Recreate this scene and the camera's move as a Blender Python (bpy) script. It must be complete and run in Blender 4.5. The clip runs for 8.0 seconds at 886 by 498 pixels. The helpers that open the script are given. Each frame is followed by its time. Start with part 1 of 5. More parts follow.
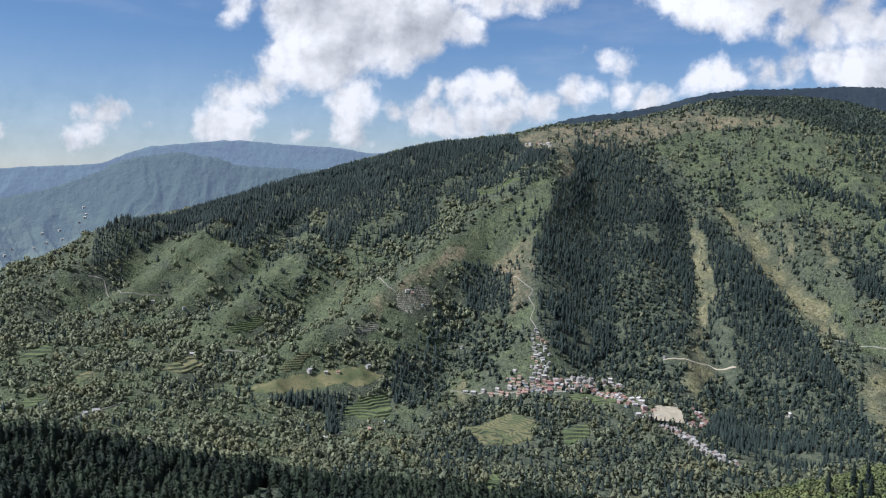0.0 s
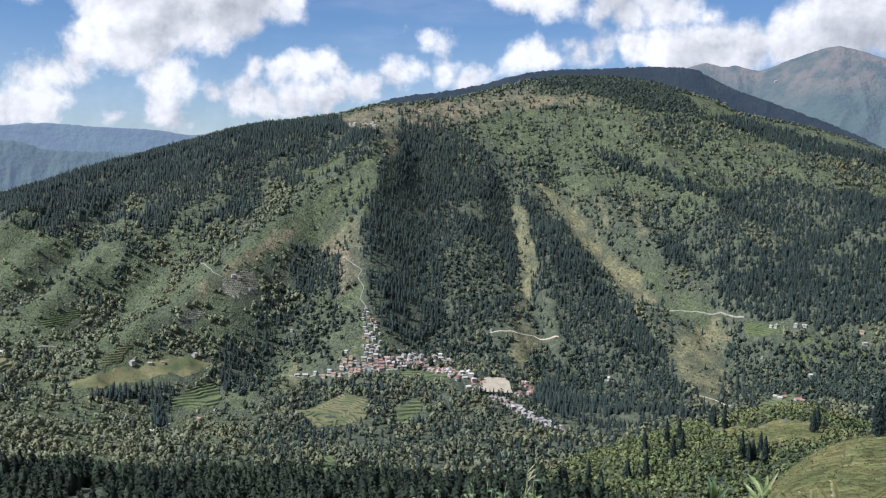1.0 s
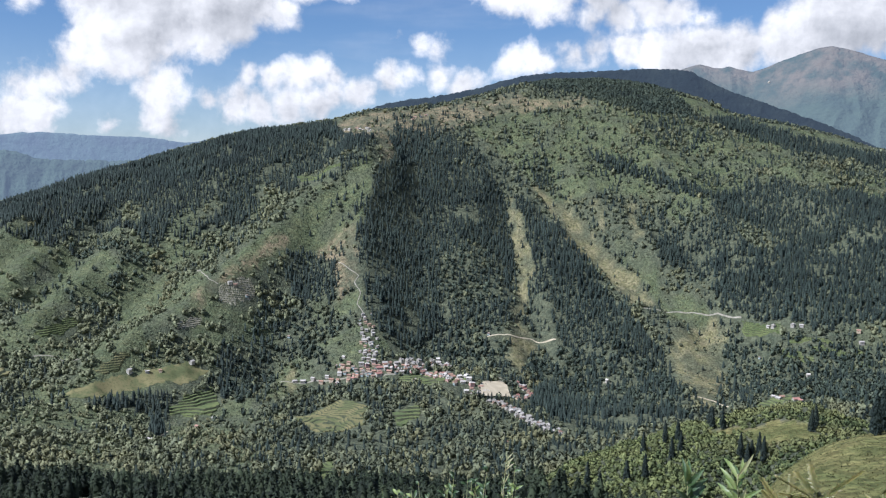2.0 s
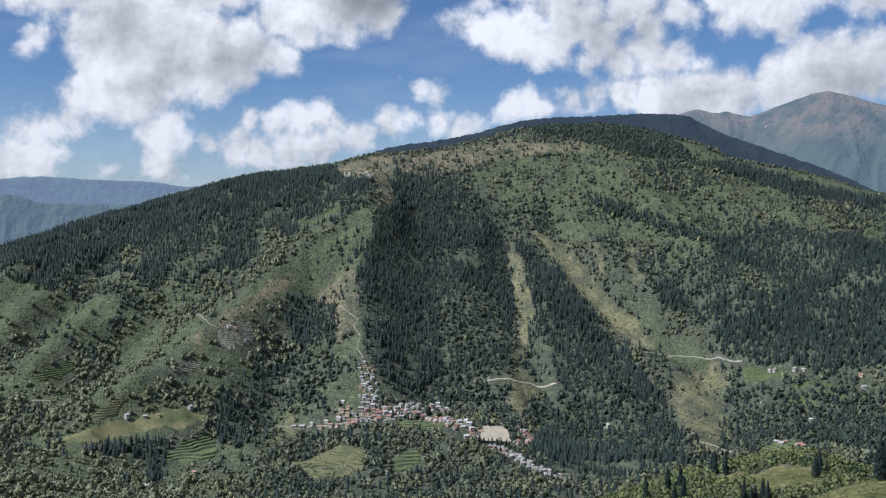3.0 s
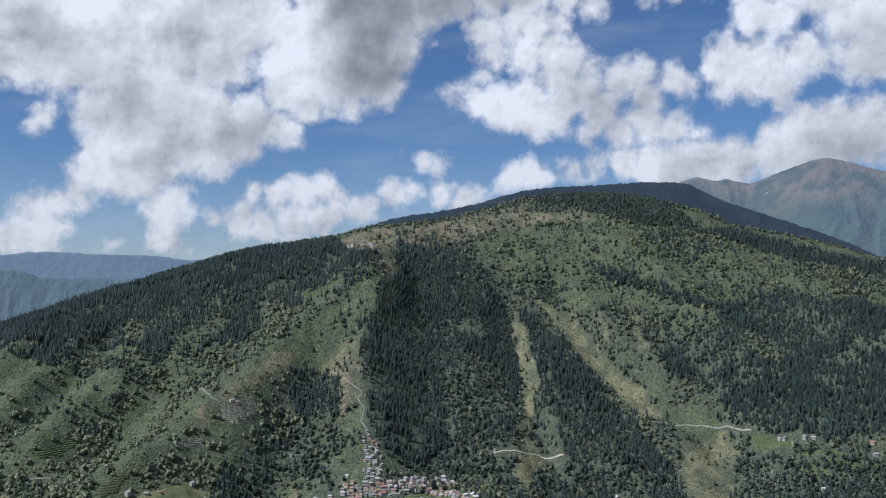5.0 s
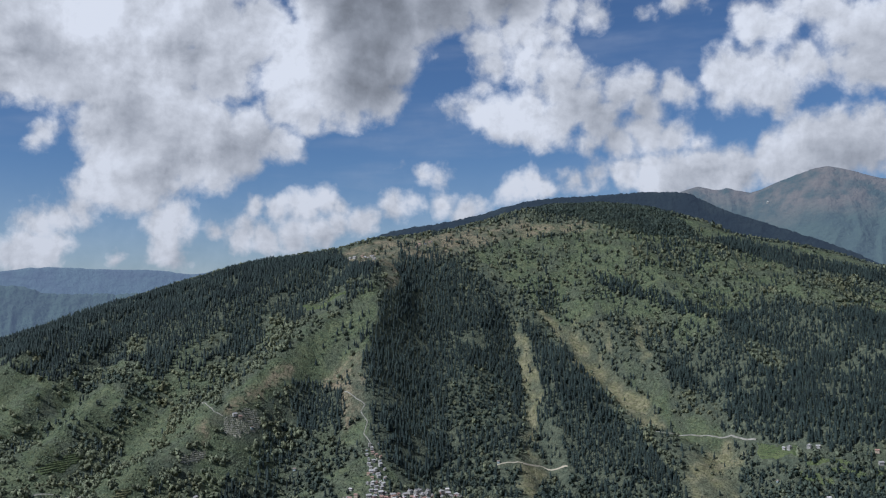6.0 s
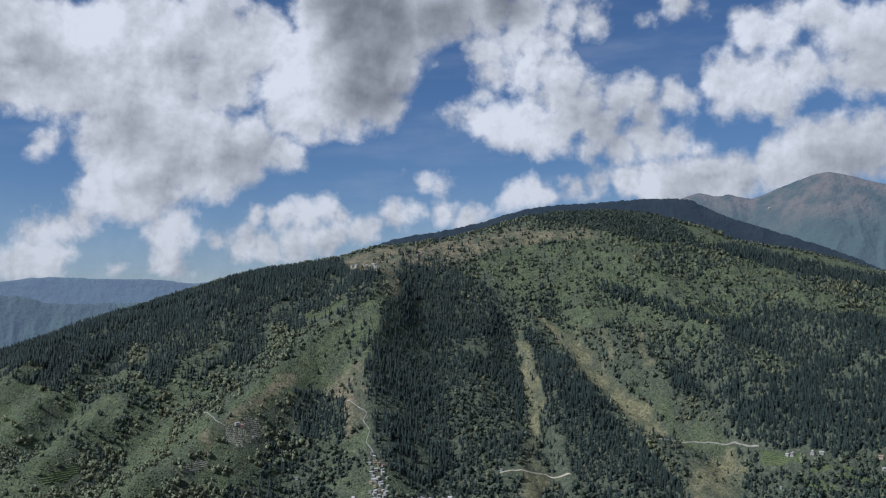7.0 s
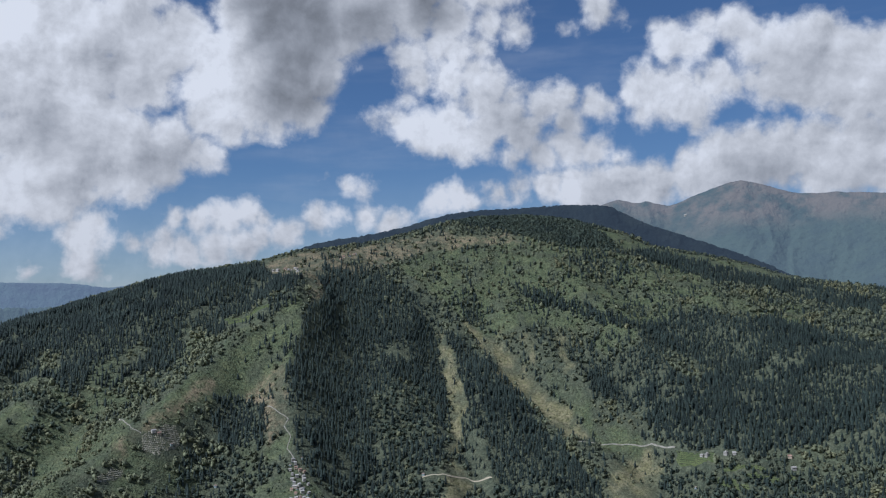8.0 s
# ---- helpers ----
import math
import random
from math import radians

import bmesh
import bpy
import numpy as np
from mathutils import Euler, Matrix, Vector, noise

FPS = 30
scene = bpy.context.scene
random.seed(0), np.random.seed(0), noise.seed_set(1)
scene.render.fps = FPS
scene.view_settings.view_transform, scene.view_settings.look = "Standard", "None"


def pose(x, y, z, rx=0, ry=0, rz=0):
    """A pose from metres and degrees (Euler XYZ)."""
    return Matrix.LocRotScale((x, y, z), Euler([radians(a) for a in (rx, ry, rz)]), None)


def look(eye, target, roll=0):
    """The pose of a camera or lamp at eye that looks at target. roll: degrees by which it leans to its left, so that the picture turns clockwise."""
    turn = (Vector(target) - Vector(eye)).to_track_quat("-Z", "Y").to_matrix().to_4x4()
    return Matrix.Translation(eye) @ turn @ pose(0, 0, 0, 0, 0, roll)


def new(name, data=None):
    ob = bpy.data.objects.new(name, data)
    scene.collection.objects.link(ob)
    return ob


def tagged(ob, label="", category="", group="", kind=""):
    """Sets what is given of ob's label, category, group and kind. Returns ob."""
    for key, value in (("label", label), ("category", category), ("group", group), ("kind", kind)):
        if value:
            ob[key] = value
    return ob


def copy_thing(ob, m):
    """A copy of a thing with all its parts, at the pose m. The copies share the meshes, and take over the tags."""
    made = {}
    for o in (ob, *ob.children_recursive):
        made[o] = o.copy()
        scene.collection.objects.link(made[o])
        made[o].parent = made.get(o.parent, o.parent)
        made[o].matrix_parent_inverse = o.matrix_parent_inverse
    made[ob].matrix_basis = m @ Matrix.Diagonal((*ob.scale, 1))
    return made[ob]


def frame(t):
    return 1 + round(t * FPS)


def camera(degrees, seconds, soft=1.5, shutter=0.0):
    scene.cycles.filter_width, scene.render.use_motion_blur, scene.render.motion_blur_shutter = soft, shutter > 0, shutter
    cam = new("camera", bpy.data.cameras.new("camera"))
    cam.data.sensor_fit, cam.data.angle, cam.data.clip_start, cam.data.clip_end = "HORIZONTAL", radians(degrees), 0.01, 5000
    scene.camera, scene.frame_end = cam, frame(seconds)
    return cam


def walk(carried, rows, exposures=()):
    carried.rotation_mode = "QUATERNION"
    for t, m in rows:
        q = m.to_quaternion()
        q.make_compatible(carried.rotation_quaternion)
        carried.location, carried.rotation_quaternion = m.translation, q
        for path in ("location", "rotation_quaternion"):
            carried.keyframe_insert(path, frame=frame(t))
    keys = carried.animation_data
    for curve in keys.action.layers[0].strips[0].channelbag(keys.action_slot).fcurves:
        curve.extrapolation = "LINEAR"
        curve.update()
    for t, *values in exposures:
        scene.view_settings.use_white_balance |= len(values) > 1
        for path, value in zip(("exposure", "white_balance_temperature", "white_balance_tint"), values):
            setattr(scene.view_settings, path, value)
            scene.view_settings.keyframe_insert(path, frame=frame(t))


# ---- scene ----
cam = camera(51.0, 8.0, soft=1.25)
EYE = 1.6
# seconds, shift of the hand sideways and up (metres), yaw, pitch, roll (degrees)
ROWS = [
    (0.0, -0.12, 0.045, 10.951, -3.992, -1.614),
    (0.5, -0.09, 0.047, 3.69, -4.543, -1.262),
    (1.0, -0.055, 0.043, 0.253, -5.013, -0.599),
    (1.5, 0, 0, -0.0, -5.2, 0.0),
    (3.0, 0.02, -0.01, -0.044, -2.049, 0.122),
    (3.5, 0.02, -0.01, -0.041, -0.474, 0.123),
    (4.0, 0.02, -0.01, 0.011, 0.774, 0.231),
    (4.5, 0.02, -0.01, 0.091, 1.681, 0.517),
    (5.0, 0.02, -0.01, 0.158, 2.286, 0.823),
    (6.5, 0.02, -0.01, 0.354, 3.267, 1.549),
    (7.0, 0.02, -0.01, 0.394, 3.501, 1.655),
    (7.5, 0.02, -0.01, 0.241, 3.654, 1.683),
    (8.0, 0.02, -0.01, -4.35, 3.644, 1.669),
]
# seconds, stops, kelvin, tint
EXPOSURES = [(0.0, 0.28, 5480, 14), (1.7, 0.48, 5520, 14), (4.0, -0.09, 5320, 13), (5.0, -0.04, 5300, 13), (6.3, -0.25, 5300, 13), (8.0, -0.24, 5300, 13)]
walk(cam, [(t, pose(x, 0, EYE + z, 90 + pitch, roll, yaw)) for t, x, z, yaw, pitch, roll in ROWS],
     exposures=EXPOSURES)

# ---- clouds: bearing, height, radius (degrees) of their lumps ----
CLOUD_WEST_TOP = [(-24.7, 15.9, 2.4), (-25.0, 13.3, 1.9), (-22.6, 14.1, 2.6), (-22.9, 16.3, 2.0), (-19.8, 16.2, 2.4), (-19.8, 13.6, 2.5), (-16.9, 16.3, 2.4), (-16.6, 13.8, 2.5), (-13.9, 16.5, 2.0), (-13.6, 14.2, 2.2), (-11.9, 15.6, 1.9), (-11.1, 16.9, 1.4), (-12.4, 13.6, 1.4), (-24.1, 12.7, 1.1), (-22.0, 12.7, 1.1), (-27.6, 14.6, 3.0), (-27.8, 17.0, 2.7), (-18.5, 18.8, 2.0), (-13.9, 19.0, 2.0)]
CLOUD_WEST = [(-19.7, 10.6, 2.0), (-20.7, 10.1, 1.3), (-17.9, 11.1, 2.3), (-15.7, 11.9, 2.0), (-16.7, 9.2, 2.4), (-19.2, 8.5, 2.2), (-14.2, 10.4, 2.1), (-12.0, 10.6, 1.4), (-12.5, 9.2, 1.9), (-10.7, 9.7, 1.4), (-9.5, 9.3, 0.8), (-14.1, 8.2, 1.6), (-15.6, 7.7, 1.4), (-20.2, 7.3, 1.7), (-18.9, 6.8, 1.4), (-17.3, 7.5, 1.6), (-21.3, 6.8, 1.1)]
CLOUD_WEST_TAIL = [(-21.4, 5.8, 1.2), (-22.4, 5.2, 1.1), (-23.7, 4.7, 1.2), (-24.1, 3.6, 1.2), (-23.2, 3.3, 1.2), (-24.8, 2.9, 0.9), (-22.7, 3.9, 0.9), (-25.6, 2.6, 0.6), (-16.8, 6.9, 1.1), (-17.5, 5.7, 0.6), (-16.8, 4.5, 1.2), (-17.1, 3.3, 1.1), (-16.2, 5.3, 0.7), (-16.6, 2.7, 0.9), (-23.4, 10.0, 0.5), (-23.8, 9.4, 0.4), (-23.0, 10.3, 0.3), (-19.7, 2.7, 0.4)]
CLOUD_LUMP = [(-9.1, 15.0, 1.8), (-9.9, 13.6, 1.4), (-9.3, 12.0, 1.4), (-8.6, 13.3, 1.7), (-8.3, 11.2, 0.9), (-7.7, 16.0, 1.5), (-6.8, 12.3, 1.5)]
CLOUD_DARK = [(-5.0, 16.6, 2.9), (-6.3, 14.0, 2.4), (-4.7, 13.6, 2.3), (-3.6, 12.4, 1.3), (-5.7, 12.0, 1.2), (-3.3, 15.0, 1.9), (-1.6, 16.9, 2.2), (0.7, 17.7, 1.8), (2.8, 17.8, 1.6), (5.3, 17.6, 1.5), (7.7, 17.2, 1.1), (9.4, 17.0, 1.0), (-7.8, 17.8, 1.6), (-2.8, 18.6, 3.2), (2.6, 20.0, 3.0), (-6.3, 20.2, 3.0), (7.8, 20.1, 2.4), (-5.5, 23.0, 4.1), (1.6, 23.2, 3.7)]
CLOUD_MIDDLE = [(2.8, 15.4, 1.1), (4.2, 15.6, 0.9), (5.6, 15.5, 1.3), (7.0, 15.7, 0.9), (3.1, 14.1, 1.1), (4.8, 14.0, 1.4), (6.6, 14.3, 1.4), (7.9, 13.8, 1.3), (9.0, 13.0, 0.9), (2.7, 12.9, 0.6), (7.2, 12.6, 1.4), (0.8, 11.6, 0.5), (1.8, 11.4, 0.9), (3.3, 11.0, 1.4), (5.1, 11.4, 1.4), (4.0, 10.1, 0.9), (5.7, 10.2, 1.4), (7.0, 10.7, 1.4)]
CLOUD_MIDDLE_EAST = [(8.5, 11.5, 1.6), (9.6, 10.4, 1.6), (11.0, 12.0, 1.3), (12.3, 12.5, 1.1), (12.6, 11.2, 1.3), (14.0, 12.1, 1.1), (15.0, 12.0, 0.7), (8.8, 9.2, 0.8), (10.9, 9.4, 1.2), (12.6, 9.7, 1.2), (14.1, 9.5, 0.9), (15.5, 8.9, 0.4)]
CLOUD_HEAP = [(16.5, 12.7, 0.9), (17.6, 12.7, 1.3), (19.0, 12.6, 1.4), (19.8, 11.6, 1.1), (20.5, 12.8, 0.6), (18.5, 11.6, 1.1), (16.9, 11.6, 0.7), (20.1, 10.4, 0.4), (21.5, 12.8, 0.8), (22.4, 12.5, 0.4)]
CLOUD_EAST = [(19.0, 15.5, 1.1), (20.1, 15.0, 0.9), (18.1, 16.1, 0.4), (20.9, 16.1, 0.7), (22.5, 15.7, 1.1), (23.9, 14.8, 1.4), (25.3, 14.3, 1.4), (24.7, 12.6, 1.2), (23.5, 12.6, 0.6), (25.6, 12.2, 1.2), (14.7, 17.3, 0.9), (15.9, 16.8, 0.4), (12.5, 16.6, 0.3), (27.3, 14.0, 2.2), (26.8, 12.0, 1.6), (29.2, 12.8, 2.6), (28.8, 11.1, 1.7), (31.0, 12.3, 3.0)]
CLOUD_LOW = [(-2.6, 8.0, 0.3), (-1.2, 7.7, 0.8), (-0.3, 7.4, 0.7), (-3.2, 5.7, 0.9), (-1.8, 6.1, 0.9), (-0.4, 5.8, 0.9), (1.0, 5.4, 0.9), (2.0, 5.6, 0.5), (-4.6, 5.0, 0.7), (-11.6, 5.8, 0.5), (-10.1, 5.6, 0.7), (-8.7, 5.8, 0.9), (-7.5, 6.1, 0.8), (-6.6, 5.6, 0.6), (-12.5, 4.0, 0.9), (-10.8, 3.8, 0.9), (-9.1, 3.9, 0.9), (-14.0, 4.3, 0.3), (-13.2, 4.5, 0.4), (-7.7, 4.2, 0.9), (-6.7, 4.7, 0.8), (-5.3, 4.7, 0.9), (3.5, 6.5, 0.6), (4.2, 6.7, 0.7), (5.3, 6.8, 0.7), (6.3, 6.6, 0.5)]
CLOUD_BAND = [(8.0, 6.9, 0.7), (9.4, 7.2, 0.9), (11.1, 7.2, 1.1), (12.8, 7.1, 1.2), (14.4, 7.0, 1.4), (16.1, 7.1, 1.5), (17.7, 7.2, 1.6), (19.6, 7.5, 1.7), (21.4, 7.9, 1.8), (23.2, 8.1, 2.0), (25.0, 8.2, 2.0), (27.0, 8.1, 2.2), (28.9, 8.0, 2.3), (31.0, 7.8, 2.5)]
CLOUD_LIT = [(-9.2, 14.6, 2.1), (-8.4, 13.1, 1.4), (-16.6, 13.1, 0.9), (-12.3, 11.4, 0.7), (3.3, 11.0, 1.6), (5.4, 10.3, 1.4), (-8.0, 6.0, 1.2), (-1.8, 6.4, 1.4), (-23.7, 4.2, 1.5), (-17.0, 4.2, 1.2), (4.9, 6.7, 1.2), (18.6, 12.5, 1.6), (5.2, 15.0, 1.6), (-19.8, 16.2, 2.0), (-20.2, 7.5, 1.2), (-16.0, 7.9, 0.9), (12.4, 7.0, 1.0)]
CLOUD_SHADE = [(-12.1, 8.9, 2.2), (-16.7, 8.5, 1.5), (-14.3, 13.9, 1.2), (10.4, 10.2, 1.9), (9.1, 11.3, 1.6), (23.5, 7.0, 1.6), (-18.6, 10.6, 1.4), (-23.2, 14.4, 1.4), (12.6, 10.5, 1.4), (20.1, 11.0, 0.9), (25.6, 13.4, 1.4)]
CLOUD_GLOOM = [(-4.3, 17.0, 3.4), (-4.9, 13.6, 2.4), (-3.0, 13.1, 1.5), (0.3, 17.4, 2.0), (-6.0, 19.9, 3.0), (4.3, 18.0, 1.7)]
CLOUD_FAR_WEST = [(-32.0, 3.6, 0.8), (-30.9, 3.4, 1.2), (-31.5, 2.4, 1.0), (-32.3, 1.9, 0.6), (-30.0, 3.6, 0.6), (-29.1, 2.9, 0.3), (-36.4, 2.2, 0.5), (-37.5, 1.9, 0.9)]

# ---- light: sun from the left, a little behind the lookout; bright sky with cumulus ----
SUN_BEARING, SUN_HEIGHT = -114.0, 50.0
world = bpy.data.worlds.new("sky")
scene.world = world
world.use_nodes = True
wn, wl = world.node_tree.nodes, world.node_tree.links
wn.clear()


def wmath(op, a, b=None, c=None, clamp=False):
    n = wn.new("ShaderNodeMath")
    n.operation, n.use_clamp = op, clamp
    for k, v in enumerate((a, b, c)):
        if v is None:
            continue
        if isinstance(v, (int, float)):
            n.inputs[k].default_value = v
        else:
            wl.new(v, n.inputs[k])
    return n.outputs[0]


def wvector(op, a, b):
    n = wn.new("ShaderNodeVectorMath")
    n.operation = op
    for k, v in enumerate((a, b)):
        if isinstance(v, tuple):
            n.inputs[k].default_value = v
        else:
            wl.new(v, n.inputs[k])
    return n.outputs["Value"] if op == "DISTANCE" else n.outputs[0]


def wnoise(vec, scale, detail, rough=0.55):
    n = wn.new("ShaderNodeTexNoise")
    n.inputs["Scale"].default_value, n.inputs["Detail"].default_value, n.inputs["Roughness"].default_value = scale, detail, rough
    wl.new(vec, n.inputs["Vector"])
    return n


def wstep(v, lo, hi):
    n = wn.new("ShaderNodeMapRange")
    n.interpolation_type = "SMOOTHSTEP"
    n.inputs[1].default_value, n.inputs[2].default_value = lo, hi
    wl.new(v, n.inputs[0])
    return n.outputs[0]


def direction(bearing, rise_):
    b, e = radians(bearing), radians(rise_)
    return (math.sin(b) * math.cos(e), math.cos(b) * math.cos(e), math.sin(e))


sky = wn.new("ShaderNodeTexSky")
sky.sky_type, sky.sun_disc = "NISHITA", False
sky.sun_elevation, sky.sun_rotation = radians(SUN_HEIGHT), radians(SUN_BEARING)
sky.air_density, sky.dust_density, sky.ozone_density, sky.altitude = 1.2, 0.25, 5.0, 2000
way = wn.new("ShaderNodeTexCoord").outputs["Generated"]
wobble, flutter = wnoise(way, 8.0, 5.0), wnoise(way, 31.0, 4.0)
ragged = wvector("ADD", way, wvector("MULTIPLY", wvector("SUBTRACT", wobble.outputs["Color"], (0.5, 0.5, 0.5)), (0.030, 0.030, 0.026)))
ragged = wvector("ADD", ragged, wvector("MULTIPLY", wvector("SUBTRACT", flutter.outputs["Color"], (0.5, 0.5, 0.5)), (0.018, 0.018, 0.016)))
swirl = wvector("ADD", way, wvector("MULTIPLY", wvector("SUBTRACT", wobble.outputs["Color"], (0.5, 0.5, 0.5)), (0.03, 0.03, 0.026)))


def lumps(centres, where):
    """How deep a direction lies in a heap of round lumps: 0 at the rim, 1 at 2.6 degrees inside it."""
    field = None
    for bearing, up, size in centres:
        gap = wvector("DISTANCE", where, direction(bearing, up))
        depth = wmath("MULTIPLY_ADD", gap, -1 / radians(2.6), size / 2.6)
        if field is None:
            field = depth
        else:
            n = wn.new("ShaderNodeMath")
            n.operation = "SMOOTH_MAX"
            wl.new(field, n.inputs[0]), wl.new(depth, n.inputs[1])
            n.inputs[2].default_value = 0.12
            field = n.outputs[0]
    return field


def ripples(where, scale, detail=8.0):
    """Fine swelling of the heaps, the same field wherever it is asked for."""
    return wnoise(where, scale, detail, 0.58).outputs[0]


ALL_HEAPS = (CLOUD_WEST_TOP + CLOUD_WEST + CLOUD_WEST_TAIL + CLOUD_LUMP + CLOUD_FAR_WEST + CLOUD_LOW + CLOUD_MIDDLE + CLOUD_MIDDLE_EAST
             + CLOUD_HEAP + CLOUD_EAST + CLOUD_BAND + CLOUD_DARK)
heaps = lumps(ALL_HEAPS, ragged)
# how much cloud lies between a place and the sun
between = lumps([c for c in ALL_HEAPS if c[2] > 1.15], wvector("ADD", ragged, (-0.016, -0.003, 0.022)))
coarse, coarse_sun = ripples(swirl, 15.0), ripples(wvector("ADD", swirl, (-0.010, -0.002, 0.014)), 15.0)
fine, fine_sun = ripples(swirl, 52.0, 5.0), ripples(wvector("ADD", swirl, (-0.003, -0.001, 0.0045)), 52.0, 5.0)
rest = wmath("MULTIPLY_ADD", wnoise(way, 3.2, 6.0).outputs[0], 4.0, -2.2)
# scattered cumulus over the rest of the sky
split = wn.new("ShaderNodeSeparateXYZ")
wl.new(way, split.inputs[0])
field = wmath("MAXIMUM", heaps, wmath("MULTIPLY_ADD", wstep(split.outputs[1], 0.6, 0.75), -3.0, rest))
edge = wmath("MULTIPLY_ADD", wmath("SUBTRACT", coarse, 0.5), 0.95, field)
edge = wmath("MULTIPLY_ADD", wmath("SUBTRACT", fine, 0.5), 0.6, edge)
cover = wstep(edge, -0.20, 0.22)
# thin veil between the heaps, low over the ridges
veil_map = wn.new("ShaderNodeMapping")
veil_map.inputs["Scale"].default_value = (3.0, 3.0, 16.0)
wl.new(way, veil_map.inputs[0])
veil = wmath("MULTIPLY", wstep(wnoise(veil_map.outputs[0], 1.6, 4.0).outputs[0], 0.5, 0.8), 0.14)
mist = wmath("MULTIPLY", wmath("SUBTRACT", 1.0, wstep(split.outputs[2], 0.0, 0.16)), 0.26)
cover = wmath("MAXIMUM", wmath("MAXIMUM", cover, veil), mist)
lit = wmath("ADD", wmath("MULTIPLY", wmath("SUBTRACT", coarse, coarse_sun), 1.5), wmath("MULTIPLY", wmath("SUBTRACT", fine, fine_sun), 0.4))
body = wmath("MULTIPLY_ADD", wstep(between, -0.3, 1.4), -0.20, 0.96)
glow = wmath("MULTIPLY_ADD", wstep(lumps(CLOUD_SHADE, swirl), -0.6, 0.6), -0.20, body)
glow = wmath("MULTIPLY_ADD", wstep(lumps(CLOUD_GLOOM, swirl), -0.5, 0.7), -0.46, glow)
glow = wmath("MULTIPLY_ADD", wstep(lumps(CLOUD_LIT, swirl), -0.6, 0.7), 0.24, glow)
glow = wmath("MAXIMUM", wmath("MINIMUM", wmath("MULTIPLY_ADD", lit, glow, glow), 1.16), 0.20)
glow = wmath("MULTIPLY", glow, wmath("MULTIPLY_ADD", wstep(split.outputs[2], 0.03, 0.24), 0.14, 0.86))
tint = wn.new("ShaderNodeMix")
tint.data_type = "RGBA"
wl.new(wstep(glow, 0.25, 0.95), tint.inputs[0])
tint.inputs[6].default_value, tint.inputs[7].default_value = (0.965, 0.952, 0.928, 1), (1.0, 0.948, 0.868, 1)
air = wn.new("ShaderNodeBackground")
air.inputs["Strength"].default_value = 0.066
wl.new(sky.outputs[0], air.inputs[0])
heap = wn.new("ShaderNodeBackground")
wl.new(tint.outputs[2], heap.inputs[0])
wl.new(wmath("MULTIPLY", glow, 0.77), heap.inputs[1])
both = wn.new("ShaderNodeMixShader")
wl.new(cover, both.inputs[0]), wl.new(air.outputs[0], both.inputs[1]), wl.new(heap.outputs[0], both.inputs[2])
wout = wn.new("ShaderNodeOutputWorld")
wl.new(both.outputs[0], wout.inputs[0])

sun_data = bpy.data.lights.new("sun", "SUN")
sun_data.energy, sun_data.angle, sun_data.color = 5.0, radians(0.6), (1.0, 0.97, 0.92)
sun = new("sun", sun_data)
toward = Vector(direction(SUN_BEARING, SUN_HEIGHT))
sun.matrix_world = look((0, 0, 0), -toward)

# ---- materials ----
def shader(name, rough=0.8, spec=0.25):
    m = bpy.data.materials.new(name)
    m.use_nodes = True
    bsdf = m.node_tree.nodes["Principled BSDF"]
    bsdf.inputs["Roughness"].default_value = rough
    bsdf.inputs["Specular IOR Level"].default_value = spec
    return m, m.node_tree.nodes, m.node_tree.links, bsdf


def link_in(links, v, socket):
    if isinstance(v, (int, float)):
        socket.default_value = v
    elif isinstance(v, tuple):
        socket.default_value = (*v, 1)
    else:
        links.new(v, socket)


def blend(nodes, links, fac, a, b, mode="MIX"):
    n = nodes.new("ShaderNodeMix")
    n.data_type, n.blend_type = "RGBA", mode
    link_in(links, fac, n.inputs[0]), link_in(links, a, n.inputs[6]), link_in(links, b, n.inputs[7])
    return n.outputs[2]


def mottle(nodes, links, size, detail=4.0, lo=0.35, hi=0.65, rough=0.6):
    """Noise of a given size in metres, stretched to 0..1."""
    pos = nodes.new("ShaderNodeNewGeometry").outputs["Position"]
    n = nodes.new("ShaderNodeTexNoise")
    n.inputs["Scale"].default_value, n.inputs["Detail"].default_value, n.inputs["Roughness"].default_value = 1 / size, detail, rough
    links.new(pos, n.inputs["Vector"])
    r = nodes.new("ShaderNodeMapRange")
    r.inputs[1].default_value, r.inputs[2].default_value = lo, hi
    links.new(n.outputs[0], r.inputs[0])
    return r.outputs[0]


def layer(nodes, name):
    n = nodes.new("ShaderNodeAttribute")
    n.attribute_name = name
    return n.outputs["Fac"]


def bumped(nodes, links, bsdf, height_out, depth):
    n = nodes.new("ShaderNodeBump")
    n.inputs["Distance"].default_value = depth
    links.new(height_out, n.inputs["Height"])
    links.new(n.outputs[0], bsdf.inputs["Normal"])


